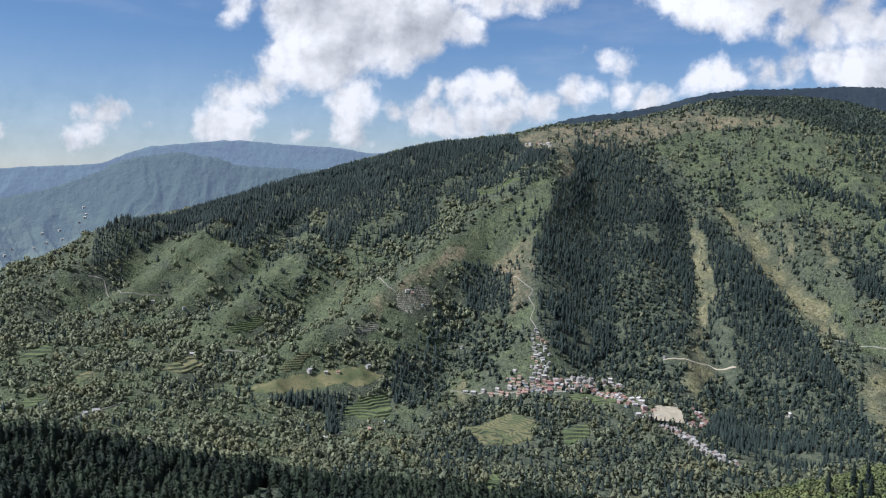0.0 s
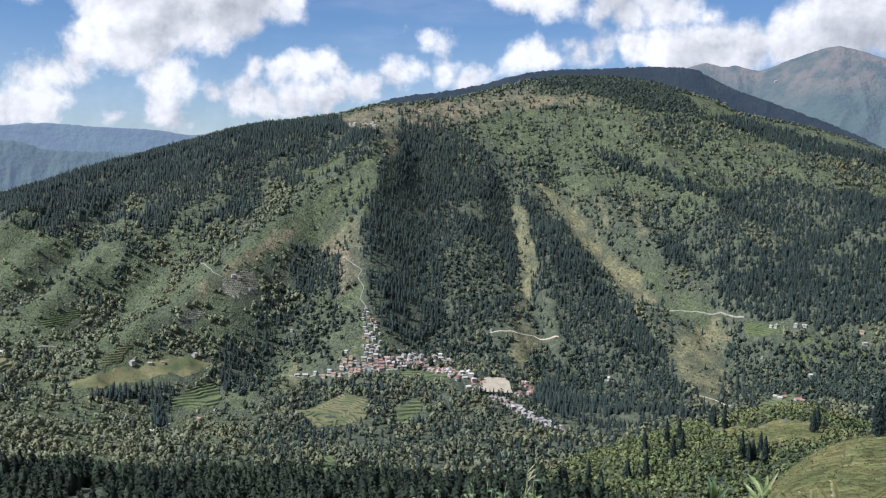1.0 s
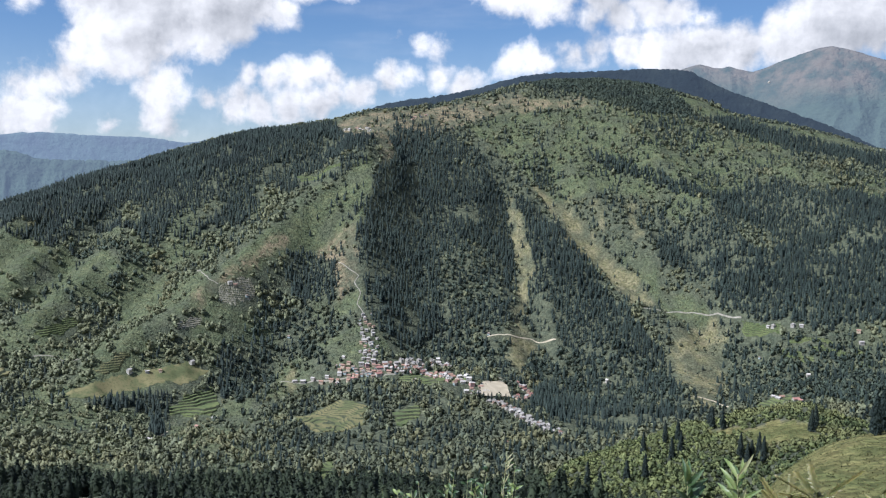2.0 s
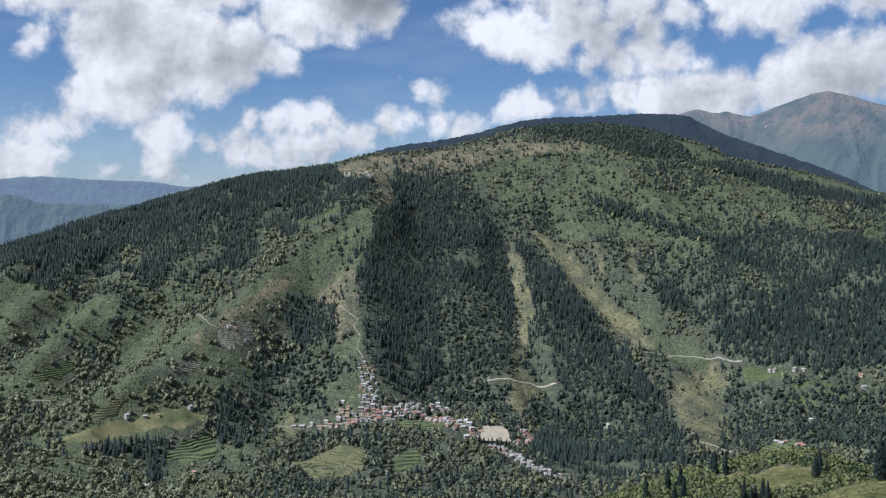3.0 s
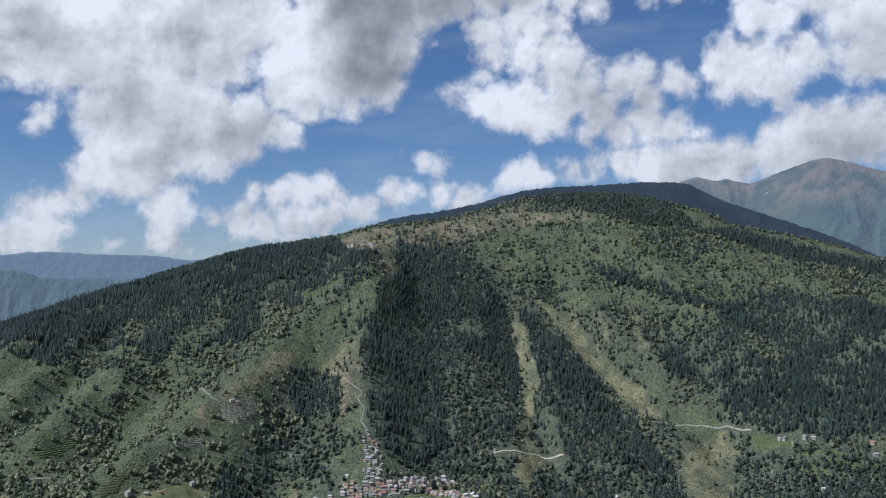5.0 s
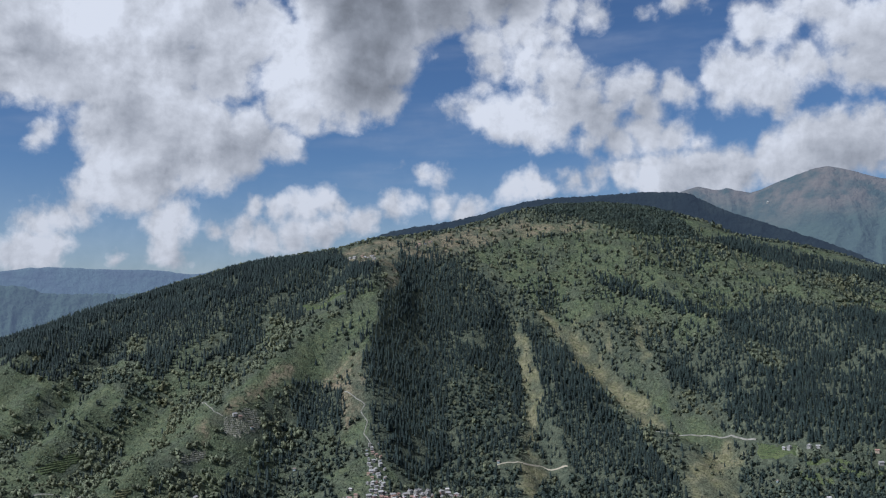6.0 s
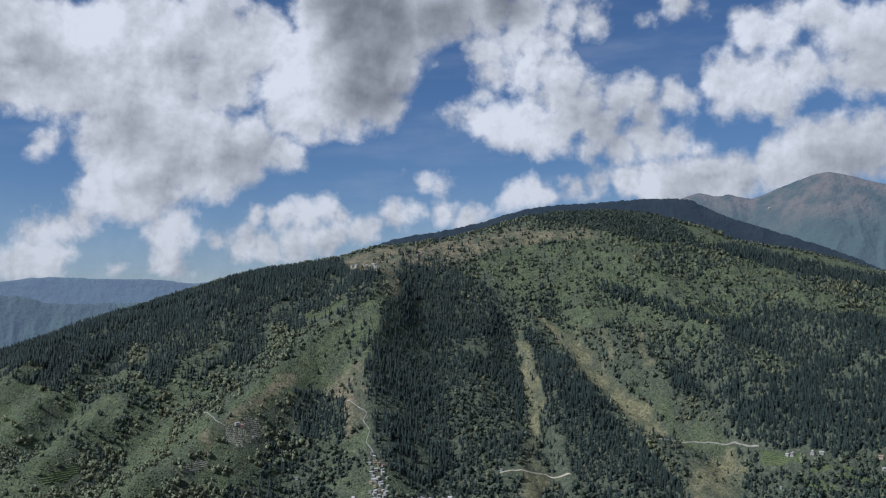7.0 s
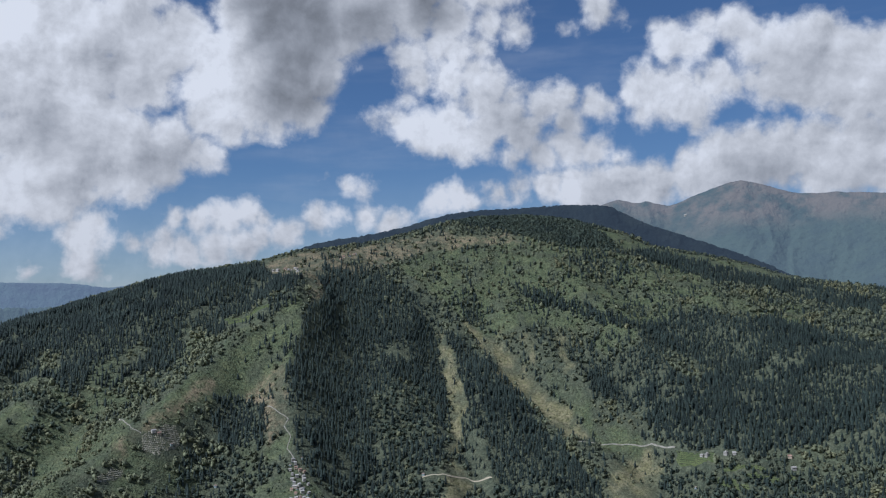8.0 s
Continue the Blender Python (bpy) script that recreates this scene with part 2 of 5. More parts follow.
def ground_material():
    m, nd, lk, bsdf = shader("hillside_ground", 0.95, 0.1)
    litter = blend(nd, lk, mottle(nd, lk, 14), (0.060, 0.070, 0.046), (0.102, 0.108, 0.066))
    grass = blend(nd, lk, mottle(nd, lk, 30), (0.084, 0.101, 0.050), (0.134, 0.142, 0.070))
    grass = blend(nd, lk, mottle(nd, lk, 7, 3, 0.45, 0.7), grass, (0.070, 0.088, 0.050))
    grass = blend(nd, lk, mottle(nd, lk, 1.3, 4, 0.5, 0.75), grass, (0.080, 0.096, 0.052))
    straw = blend(nd, lk, mottle(nd, lk, 22), (0.225, 0.178, 0.110), (0.158, 0.134, 0.078))
    straw = blend(nd, lk, mottle(nd, lk, 6, 3, 0.55, 0.75), straw, (0.06, 0.07, 0.03))
    scree = blend(nd, lk, mottle(nd, lk, 16), (0.150, 0.144, 0.070), (0.215, 0.190, 0.108))
    scree = blend(nd, lk, mottle(nd, lk, 5, 3, 0.5, 0.7), scree, (0.135, 0.122, 0.056))
    colour = blend(nd, lk, layer(nd, "meadow"), litter, grass)
    patchy = nd.new("ShaderNodeMath")
    patchy.operation = "MULTIPLY"
    lk.new(layer(nd, "dry"), patchy.inputs[0]), lk.new(mottle(nd, lk, 13, 4, 0.32, 0.55), patchy.inputs[1])
    colour = blend(nd, lk, patchy.outputs[0], colour, straw)
    colour = blend(nd, lk, layer(nd, "slide"), colour, scree)
    turf = blend(nd, lk, mottle(nd, lk, 26, 5, 0.4, 0.62), (0.098, 0.106, 0.038), (0.172, 0.154, 0.060))
    turf = blend(nd, lk, mottle(nd, lk, 2.2, 4, 0.5, 0.72), turf, (0.085, 0.095, 0.034))
    colour = blend(nd, lk, layer(nd, "turf"), colour, turf)
    # knee-high growth: domes of uneven size with a tone of their own
    tufts = nd.new("ShaderNodeTexVoronoi")
    tufts.inputs["Scale"].default_value = 1 / 3.2
    stir = nd.new("ShaderNodeTexNoise")
    stir.inputs["Scale"].default_value, stir.inputs["Detail"].default_value = 0.18, 4.0
    pos = nd.new("ShaderNodeNewGeometry").outputs["Position"]
    lk.new(pos, stir.inputs["Vector"])
    shift = nd.new("ShaderNodeVectorMath")
    shift.operation = "MULTIPLY_ADD"
    lk.new(stir.outputs["Color"], shift.inputs[0])
    shift.inputs[1].default_value = (5, 5, 5)
    lk.new(pos, shift.inputs[2])
    lk.new(shift.outputs[0], tufts.inputs["Vector"])
    tone = nd.new("ShaderNodeSeparateColor")
    lk.new(tufts.outputs["Color"], tone.inputs[0])
    spread_tone = nd.new("ShaderNodeMapRange")
    spread_tone.inputs[3].default_value, spread_tone.inputs[4].default_value = 0.62, 1.32
    lk.new(tone.outputs[0], spread_tone.inputs[0])
    scaled = nd.new("ShaderNodeVectorMath")
    scaled.operation = "SCALE"
    lk.new(colour, scaled.inputs[0]), lk.new(spread_tone.outputs[0], scaled.inputs["Scale"])
    lk.new(scaled.outputs[0], bsdf.inputs["Base Color"])
    dome = nd.new("ShaderNodeMath")
    dome.operation = "MULTIPLY_ADD"
    lk.new(tufts.outputs["Distance"], dome.inputs[0])
    dome.inputs[1].default_value = -1.0
    lk.new(mottle(nd, lk, 4, 5, 0.2, 0.8), dome.inputs[2])
    bumped(nd, lk, bsdf, dome.outputs[0], 1.0)
    return m


def foliage(name, dark, light, warm):
    m, nd, lk, bsdf = shader(name, 0.75, 0.2)
    colour = blend(nd, lk, layer(nd, "tone"), dark, light)
    colour = blend(nd, lk, mottle(nd, lk, 90, 3, 0.48, 0.75), colour, warm)
    island = nd.new("ShaderNodeNewGeometry").outputs["Random Per Island"]
    r = nd.new("ShaderNodeMapRange")
    r.inputs[3].default_value, r.inputs[4].default_value = 0.72, 1.25
    lk.new(island, r.inputs[0])
    shade = nd.new("ShaderNodeVectorMath")
    shade.operation = "SCALE"
    lk.new(colour, shade.inputs[0]), lk.new(r.outputs[0], shade.inputs["Scale"])
    lk.new(shade.outputs[0], bsdf.inputs["Base Color"])
    return m


def coat(name, a, b, size, rough=0.8, metal=0.0, bump=0.0):
    m, nd, lk, bsdf = shader(name, rough, 0.3)
    lk.new(blend(nd, lk, mottle(nd, lk, size), a, b), bsdf.inputs["Base Color"])
    bsdf.inputs["Metallic"].default_value = metal
    if bump:
        bumped(nd, lk, bsdf, mottle(nd, lk, size * 0.4), bump)
    return m


def distance_material(name, low, high, split, soft, patch, haze_colour, air):
    """A far range seen through many kilometres of air: its own colours, with the haze before it painted on as
    emission.
    """
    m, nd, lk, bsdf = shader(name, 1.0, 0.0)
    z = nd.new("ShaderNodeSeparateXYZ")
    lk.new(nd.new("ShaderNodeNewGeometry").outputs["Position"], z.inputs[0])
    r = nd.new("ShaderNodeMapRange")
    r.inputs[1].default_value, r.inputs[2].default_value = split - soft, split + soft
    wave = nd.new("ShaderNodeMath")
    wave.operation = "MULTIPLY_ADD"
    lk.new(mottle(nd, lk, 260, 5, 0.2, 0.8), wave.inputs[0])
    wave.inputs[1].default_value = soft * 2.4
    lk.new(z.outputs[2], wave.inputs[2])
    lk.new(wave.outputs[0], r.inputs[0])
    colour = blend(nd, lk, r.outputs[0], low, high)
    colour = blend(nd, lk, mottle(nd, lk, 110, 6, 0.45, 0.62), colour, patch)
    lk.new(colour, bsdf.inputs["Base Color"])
    bsdf.inputs["Emission Color"].default_value = (*haze_colour, 1)
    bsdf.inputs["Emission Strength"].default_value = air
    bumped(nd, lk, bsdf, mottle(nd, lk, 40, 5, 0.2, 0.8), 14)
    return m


def painted(name, colour, rough=0.6, metal=0.0):
    """Plain paint or tin, weathered, a little different on every house."""
    m, nd, lk, bsdf = shader(name, rough, 0.4)
    worn = tuple(0.6 * c + 0.05 for c in colour)
    own = nd.new("ShaderNodeObjectInfo").outputs["Random"]
    tone = blend(nd, lk, own, colour, tuple(0.75 * c for c in colour))
    lk.new(blend(nd, lk, mottle(nd, lk, 2.5, 4, 0.5, 0.8), tone, worn), bsdf.inputs["Base Color"])
    bsdf.inputs["Metallic"].default_value = metal
    return m


def crop(name, ripe, green):
    m, nd, lk, bsdf = shader(name, 0.9, 0.1)
    c = blend(nd, lk, mottle(nd, lk, 30, 3, 0.42, 0.6), ripe, green)
    c = blend(nd, lk, mottle(nd, lk, 4, 3, 0.5, 0.8), c, tuple(0.6 * v for v in green))
    lk.new(c, bsdf.inputs["Base Color"])
    return m


def leaf_paint(name, a, b, rough=0.45):
    m, nd, lk, bsdf = shader(name, rough, 0.4)
    lk.new(blend(nd, lk, mottle(nd, lk, 0.06, 3), a, b), bsdf.inputs["Base Color"])
    bsdf.inputs["Transmission Weight"].default_value = 0.0
    bsdf.inputs["Subsurface Weight"].default_value = 0.15
    bsdf.inputs["Subsurface Radius"].default_value = (0.01, 0.02, 0.005)
    return m


GROUND = ground_material()
# bluer than NEAR_CEDAR: haze over the far slope put into the needle colour
CEDAR = foliage("cedar_needles", (0.011, 0.018, 0.015), (0.031, 0.044, 0.035), (0.029, 0.040, 0.030))
LEAVES = foliage("broad_leaves", (0.072, 0.086, 0.058), (0.174, 0.184, 0.102), (0.188, 0.178, 0.086))
SCRUB = foliage("scrub_leaves", (0.056, 0.076, 0.048), (0.150, 0.175, 0.098), (0.160, 0.158, 0.088))
GRASS = foliage("hill_grass_blades", (0.100, 0.110, 0.036), (0.185, 0.175, 0.064), (0.19, 0.165, 0.064))
# less haze near by is put into the colour: yellower than SCRUB
NEAR_SCRUB = foliage("near_bush_leaves", (0.042, 0.060, 0.024), (0.170, 0.190, 0.070), (0.185, 0.178, 0.070))
NEAR_CEDAR = foliage("near_cedar_needles", (0.010, 0.016, 0.009), (0.042, 0.056, 0.028), (0.040, 0.050, 0.024))
OAK = foliage("oak_leaves", (0.026, 0.038, 0.030), (0.076, 0.096, 0.066), (0.066, 0.080, 0.050))
BARK = coat("bark", (0.07, 0.05, 0.035), (0.13, 0.10, 0.075), 1.5, 0.95, bump=0.1)
EARTH = coat("track_earth", (0.33, 0.30, 0.24), (0.20, 0.18, 0.135), 9, 0.95)
SAND = coat("sand", (0.46, 0.39, 0.27), (0.37, 0.31, 0.21), 12, 0.95)
GOLD_CROP = crop("ripe_crop", (0.185, 0.165, 0.078), (0.105, 0.118, 0.052))
GREEN_CROP = crop("green_crop", (0.135, 0.155, 0.062), (0.095, 0.12, 0.05))
BANK = coat("terrace_bank", (0.030, 0.040, 0.020), (0.075, 0.078, 0.040), 5, 0.95)
STONE_PLOT = coat("stony_plot", (0.40, 0.36, 0.27), (0.14, 0.14, 0.08), 5, 0.95)
WALLS = [painted("wall_white", (0.48, 0.44, 0.37)), painted("wall_cream", (0.55, 0.43, 0.30)), painted("wall_pink", (0.58, 0.36, 0.31)), painted("wall_blue", (0.36, 0.42, 0.40))]
ROOFS = [painted("tin_grey", (0.44, 0.40, 0.35), 0.6, 0.0), painted("tin_pale", (0.58, 0.53, 0.46), 0.6, 0.0), painted("tin_rust", (0.34, 0.20, 0.14), 0.7), painted("tin_red", (0.36, 0.18, 0.14), 0.55), painted("tin_brown", (0.30, 0.22, 0.17), 0.7)]
GLASS = coat("window_dark", (0.03, 0.035, 0.04), (0.05, 0.055, 0.06), 3, 0.15)
DOOR = coat("door_wood", (0.16, 0.09, 0.05), (0.10, 0.06, 0.035), 1, 0.7)
# fresh green with the sunlit look put into its colour, beside a dark green
FRESH_LIT_LEAF = leaf_paint("fresh_lit_leaf", (0.11, 0.155, 0.045), (0.22, 0.26, 0.085))
DARK_LEAF = leaf_paint("dark_leaf", (0.035, 0.065, 0.025), (0.07, 0.11, 0.04))
STRAW_LEAF = leaf_paint("straw_leaf", (0.20, 0.17, 0.05), (0.075, 0.085, 0.028))
PALE_STEM = leaf_paint("pale_stem", (0.24, 0.25, 0.11), (0.36, 0.34, 0.18))

# bearings from the lookout (degrees, clockwise from ahead) with slopes (height per range) or ranges (metres)
SKYLINE = [[-40.29, -36.41, -33.79, -31.53, -29.2, -25.48, -22.54, -19.48, -16.31, -13.05, -9.72, -6.33, -4.61, -2.21, 0.55, 2.62, 4.16, 5.52, 6.88, 9.41, 11.07, 12.07, 13.39, 15.66, 17.27, 18.53, 20.38, 22.5, 25.37, 29.89, 33.4], [-0.1384, -0.0967, -0.0804, -0.0604, -0.0467, -0.0298, -0.0148, 0.0031, 0.0205, 0.0371, 0.0476, 0.0569, 0.0646, 0.0672, 0.0735, 0.082, 0.0888, 0.0935, 0.0966, 0.0963, 0.093, 0.0905, 0.0842, 0.0713, 0.059, 0.053, 0.0462, 0.0365, 0.0205, 0.006, -0.004]]
SKYLINE_RANGE = [[-40.29, -29.2, -16.31, -4.27, 4.33, 10.07, 15.25, 25.37, 33.4], [2450, 2500, 2620, 2650, 2800, 2900, 2860, 2800, 2750]]
NEAR = [[-34.8, -26.1, -16.83, -10.07, -3.01, 3.44, 6.98, 9.76, 12.83, 16.15, 18.74, 21.55, 23.99, 25.99, 30.2], [-0.2697, -0.3094, -0.3328, -0.3474, -0.3614, -0.3663, -0.3356, -0.3111, -0.2904, -0.2739, -0.2628, -0.2534, -0.2582, -0.262, -0.2508]]
NEAR_RANGE = [[-34.8, -26.1, -16.83, -10.07, -3.01, 3.44, 6.98, 9.76, 12.83, 16.15, 18.74, 21.55, 23.99, 25.99, 30.2], [680, 660, 650, 640, 640, 640, 640, 640, 640, 640, 640, 630, 620, 620, 620]]
SPUR = [[-35.08, 4.18, 15.98, 18.86, 21.01, 23.12, 25.99, 30.17], [-0.3641, -0.4437, -0.3839, -0.3412, -0.2995, -0.2757, -0.2592, -0.2372]]
SPUR_RANGE = [[-35.08, 4.18, 15.98, 18.86, 21.01, 23.12, 25.99, 30.17], [330, 330, 340, 350, 360, 370, 380, 380]]
FOOT = [[-34.8, -13.47, 4.14, 14.54, 30.26], [-0.2671, -0.3163, -0.3149, -0.3056, -0.2727]]
BENCH = [[-34.61, -25.88, -13.36, -2.97, 4.1, 7.62, 14.44, 30.08], [-0.2024, -0.2127, -0.2209, -0.2142, -0.2314, -0.2437, -0.232, -0.2019]]
MID = [[-34.41, -25.65, -13.19, -4.33, 4.05, 17.5, 29.77], [-0.1357, -0.1092, -0.082, -0.0779, -0.0871, -0.0921, -0.0838]]
MID_RANGE = [[-34.41, -25.65, -13.19, -4.33, 4.05, 17.5, 29.77], [2050, 2060, 2060, 2030, 2080, 2080, 2080]]
FAR_RANGE = [[-40.74, -36.38, -33.78, -31.38, -29.54, -27.97, -25.72, -23.44, -20.09, -17.36, -15.3, -13.92, -11.81], [-0.0002, 0.0039, 0.0076, 0.0107, 0.0233, 0.0312, 0.0356, 0.0395, 0.0368, 0.0354, 0.0306, 0.0337, 0.0155]]
HAZY_HILL = [[-40.76, -36.39, -33.49, -31.38, -29.53, -26.69, -24.74, -23.09, -19.73, -15.96, -13.88], [-0.0344, -0.0251, -0.0129, 0.0022, 0.017, 0.0239, 0.0205, 0.0132, 0.0114, 0.0134, 0.0084]]
BARE_PEAK = [[9.42, 11.74, 14.3, 14.9, 15.35, 16.2, 16.85, 17.6, 18.2, 19.2, 20.55, 21.6, 22.38, 23.3, 24.4, 25.8, 27.6, 30.14, 33.73], [0.0835, 0.0957, 0.105, 0.108, 0.1097, 0.1058, 0.106, 0.103, 0.1002, 0.1055, 0.1142, 0.12, 0.1226, 0.1184, 0.1119, 0.1048, 0.104, 0.0999, 0.09]]
SHADED_RIDGE = [[-7.7, -4.96, -2.89, -0.83, 1.58, 3.3, 5.01, 6.88, 9.4, 11.73, 14.34, 15.96, 17.24, 18.5, 20.36, 22.78, 23.96, 25.37, 29.57], [0.0466, 0.0634, 0.0747, 0.0792, 0.0872, 0.0945, 0.1015, 0.104, 0.105, 0.1064, 0.1044, 0.0911, 0.0803, 0.0718, 0.0593, 0.0423, 0.0327, 0.0182, -0.03]]
SUMMIT = (160.2, 2775.4)
# spurs and gullies: their lines in plan metres, half width, height
SPURS = [([(-191, 2195), (-328, 2038), (-469, 1762), (-560, 1610)], 150, 62), ([(-426, 1990), (-550, 1860), (-667, 1632)], 120, -28),
         ([(-172, 2330), (-164, 1864), (-145, 1690)], 110, 40), ([(-60, 2200), (-20, 1750)], 110, -18), ([(-272, 1985), (-326, 1873), (-316, 1700)], 75, -24),
         ([(-910, 2010), (-960, 1860), (-1010, 1700)], 90, 34), ([(-857, 2040), (-905, 1890), (-930, 1740)], 55, -22), ([(-810, 2060), (-850, 1920), (-880, 1740)], 90, 30),
         ([(-755, 2050), (-790, 1920), (-800, 1720)], 55, -22), ([(-690, 1990), (-720, 1830), (-740, 1640)], 95, 32), ([(-1040, 2020), (-1130, 1850), (-1200, 1680)], 95, 34),
         ([(-985, 2040), (-1040, 1880), (-1090, 1720)], 60, -22), ([(-1150, 1950), (-1290, 1780)], 80, 34), ([(-1220, 1980), (-1400, 1800)], 80, -20),
         ([(150, 2280), (185, 1800)], 55, -22), ([(260, 2300), (400, 2030), (520, 1850)], 75, -28), ([(330, 2260), (470, 2030)], 70, 20), ([(560, 2000), (520, 1600)], 90, -22),
         ([(640, 2330), (760, 2050)], 90, -20), ([(480, 2420), (600, 2150)], 100, 18), ([(880, 2250), (960, 1900)], 100, 18)]


# ---- shape of the land: heights along rays from the lookout ----
def spline(xs, ys, q):
    """Monotone cubic through (xs, ys), flat beyond the ends."""
    xs, ys = np.asarray(xs, float), np.asarray(ys, float)
    h, d = np.diff(xs), np.diff(ys) / np.diff(xs)
    m = np.zeros(len(xs))
    m[0], m[-1] = d[0], d[-1]
    same = d[:-1] * d[1:] > 0
    w1, w2 = 2 * h[1:] + h[:-1], h[1:] + 2 * h[:-1]
    with np.errstate(divide="ignore", invalid="ignore"):
        m[1:-1] = np.where(same, (w1 + w2) / (w1 / d[:-1] + w2 / d[1:]), 0)
    q = np.clip(q, xs[0], xs[-1])
    i = np.clip(np.searchsorted(xs, q) - 1, 0, len(h) - 1)
    t, g = (q - xs[i]) / h[i], h[i]
    return ((1 + 2 * t) * (1 - t) ** 2 * ys[i] + t * (1 - t) ** 2 * g * m[i]
            + t * t * (3 - 2 * t) * ys[i + 1] + t * t * (t - 1) * g * m[i + 1])


def grain(x, y, seed=0):
    """Smooth value noise in -1..1 on a unit lattice."""
    xi, yi = np.floor(x).astype(np.int64), np.floor(y).astype(np.int64)
    fx, fy = x - xi, y - yi
    fx, fy = fx * fx * (3 - 2 * fx), fy * fy * (3 - 2 * fy)

    def corner(i, j):
        n = (i * 374761393 + j * 668265263 + seed * 1442695041) & 0x7FFFFFFF
        n = ((n ^ (n >> 13)) * 1274126177) & 0x7FFFFFFF
        return ((n ^ (n >> 16)) & 0xFFFF) / 32767.5 - 1
    a = corner(xi, yi) * (1 - fx) + corner(xi + 1, yi) * fx
    b = corner(xi, yi + 1) * (1 - fx) + corner(xi + 1, yi + 1) * fx
    return a * (1 - fy) + b * fy


def fractal(x, y, octaves=4, seed=0):
    total, size = 0, 1.0
    for k in range(octaves):
        total = total + grain(x * 2 ** k, y * 2 ** k, seed + 17 * k) * size
        size *= 0.5
    return total


def rise(edge0, edge1, v):
    t = np.clip((v - edge0) / (edge1 - edge0), 0, 1)
    return t * t * (3 - 2 * t)


BEARINGS = np.concatenate([np.arange(-180, -40, 5.0), np.arange(-38.5, 32.501, 0.11), np.arange(35, 181, 5.0)])
RANGES = np.concatenate([[0.02, 1.5, 3, 5, 8, 12, 18, 26, 38, 55, 80, 115, 160, 210, 260], np.arange(300, 480, 3.0), np.arange(480, 1100, 9.0),
                         np.arange(1100, 3300, 7.0), np.arange(3300, 4990, 60.0)])


def lay_land():
    """Heights above the lookout's eye on the polar net: rows along the bearings, columns along the ranges."""
    z = np.zeros((len(BEARINGS), len(RANGES)))
    crest = spline(*SKYLINE_RANGE, BEARINGS)
    for i, b in enumerate(BEARINGS):
        rs, es = crest[i], spline(*SKYLINE, b)
        rm = spline(*MID_RANGE, b)
        knots = [(0, -1.6), (3, -2.1), (40, -21), (180, -80),
                 (spline(*SPUR_RANGE, b), spline(*SPUR, b) * spline(*SPUR_RANGE, b)),
                 (470, (-0.376 + (spline(*SPUR, b) - 0.045 + 0.376) * rise(15, 20, b)) * 470),
                 (spline(*NEAR_RANGE, b), spline(*NEAR, b) * spline(*NEAR_RANGE, b)),
                 (950, (spline(*NEAR, b) - 0.05) * 950),
                 (1250, spline(*FOOT, b) * 1250), (1680, spline(*BENCH, b) * 1680),
                 (rm, spline(*MID, b) * rm), (rs, es * rs), (rs + 220, es * rs - 90), (rs + 800, es * rs - 420), (5200, -420)]
        k = np.array(knots)
        z[i] = spline(k[:, 0], k[:, 1], RANGES)
    bb, rr = np.radians(BEARINGS)[:, None], RANGES[None, :]
    x, y = rr * np.sin(bb), rr * np.cos(bb)
    # spurs and gullies that fan out from the summit
    dx, dy = x - SUMMIT[0], y - SUMMIT[1]
    far, turn = np.hypot(dx, dy), np.degrees(np.arctan2(dx, -dy))
    turn = turn + 4 * fractal(x / 260, y / 260, 3, 5)
    ridges = 1 - 2 * np.abs(grain(turn / 17 + 40, far / 1500, 3)) + 0.4 * (1 - 2 * np.abs(grain(turn / 7 + 90, far / 700, 9)))
    window = rise(250, 900, far) * rise(0, 300, crest[:, None] - rr) * rise(1250, 1700, rr)
    z = z + (14 + 12 * rise(100, -400, x)) * ridges * window
    for chain, width, tall in SPURS:
        away = np.full(x.shape, 1e9)
        for (x0, y0), (x1, y1) in zip(chain, chain[1:]):
            along = np.clip(((x - x0) * (x1 - x0) + (y - y0) * (y1 - y0)) / ((x1 - x0) ** 2 + (y1 - y0) ** 2), 0, 1)
            away = np.minimum(away, np.hypot(x - x0 - along * (x1 - x0), y - y0 - along * (y1 - y0)))
        away = away + 9 * fractal(x / 60, y / 60, 3, 29)
        # sharp along the crest, fading out at the foot
        z = z + tall * np.clip(1.12 - np.sqrt((away / width) ** 2 + 0.02), 0, 1) ** 1.3 * rise(0, 200, crest[:, None] - rr)
    # rolling ground and small bumps
    ground = rise(500, 900, rr) * rise(0, 160, np.abs(crest[:, None] - rr))
    z = z + (13 * fractal(x / 230 + 7, y / 230, 4, 21) * ground + 1.6 * fractal(x / 22, y / 22, 2, 33) * rise(350, 700, rr)
             + (4 * fractal(x / 90, y / 90, 3, 41) + 1.3 * fractal(x / 24, y / 24, 2, 43)) * rise(250, 400, rr) * rise(1100, 800, rr))
    return z


LAND = lay_land()


def height(x, y):
    """The ground's height at a place of the plan."""
    i = np.interp(np.degrees(np.arctan2(x, y)), BEARINGS, np.arange(len(BEARINGS)))
    j = np.interp(np.hypot(x, y), RANGES, np.arange(len(RANGES)))
    i0, j0 = np.clip(i.astype(int), 0, len(BEARINGS) - 2), np.clip(j.astype(int), 0, len(RANGES) - 2)
    a, b = i - i0, j - j0
    return ((1 - a) * (1 - b) * LAND[i0, j0] + a * (1 - b) * LAND[i0 + 1, j0]
            + (1 - a) * b * LAND[i0, j0 + 1] + a * b * LAND[i0 + 1, j0 + 1])

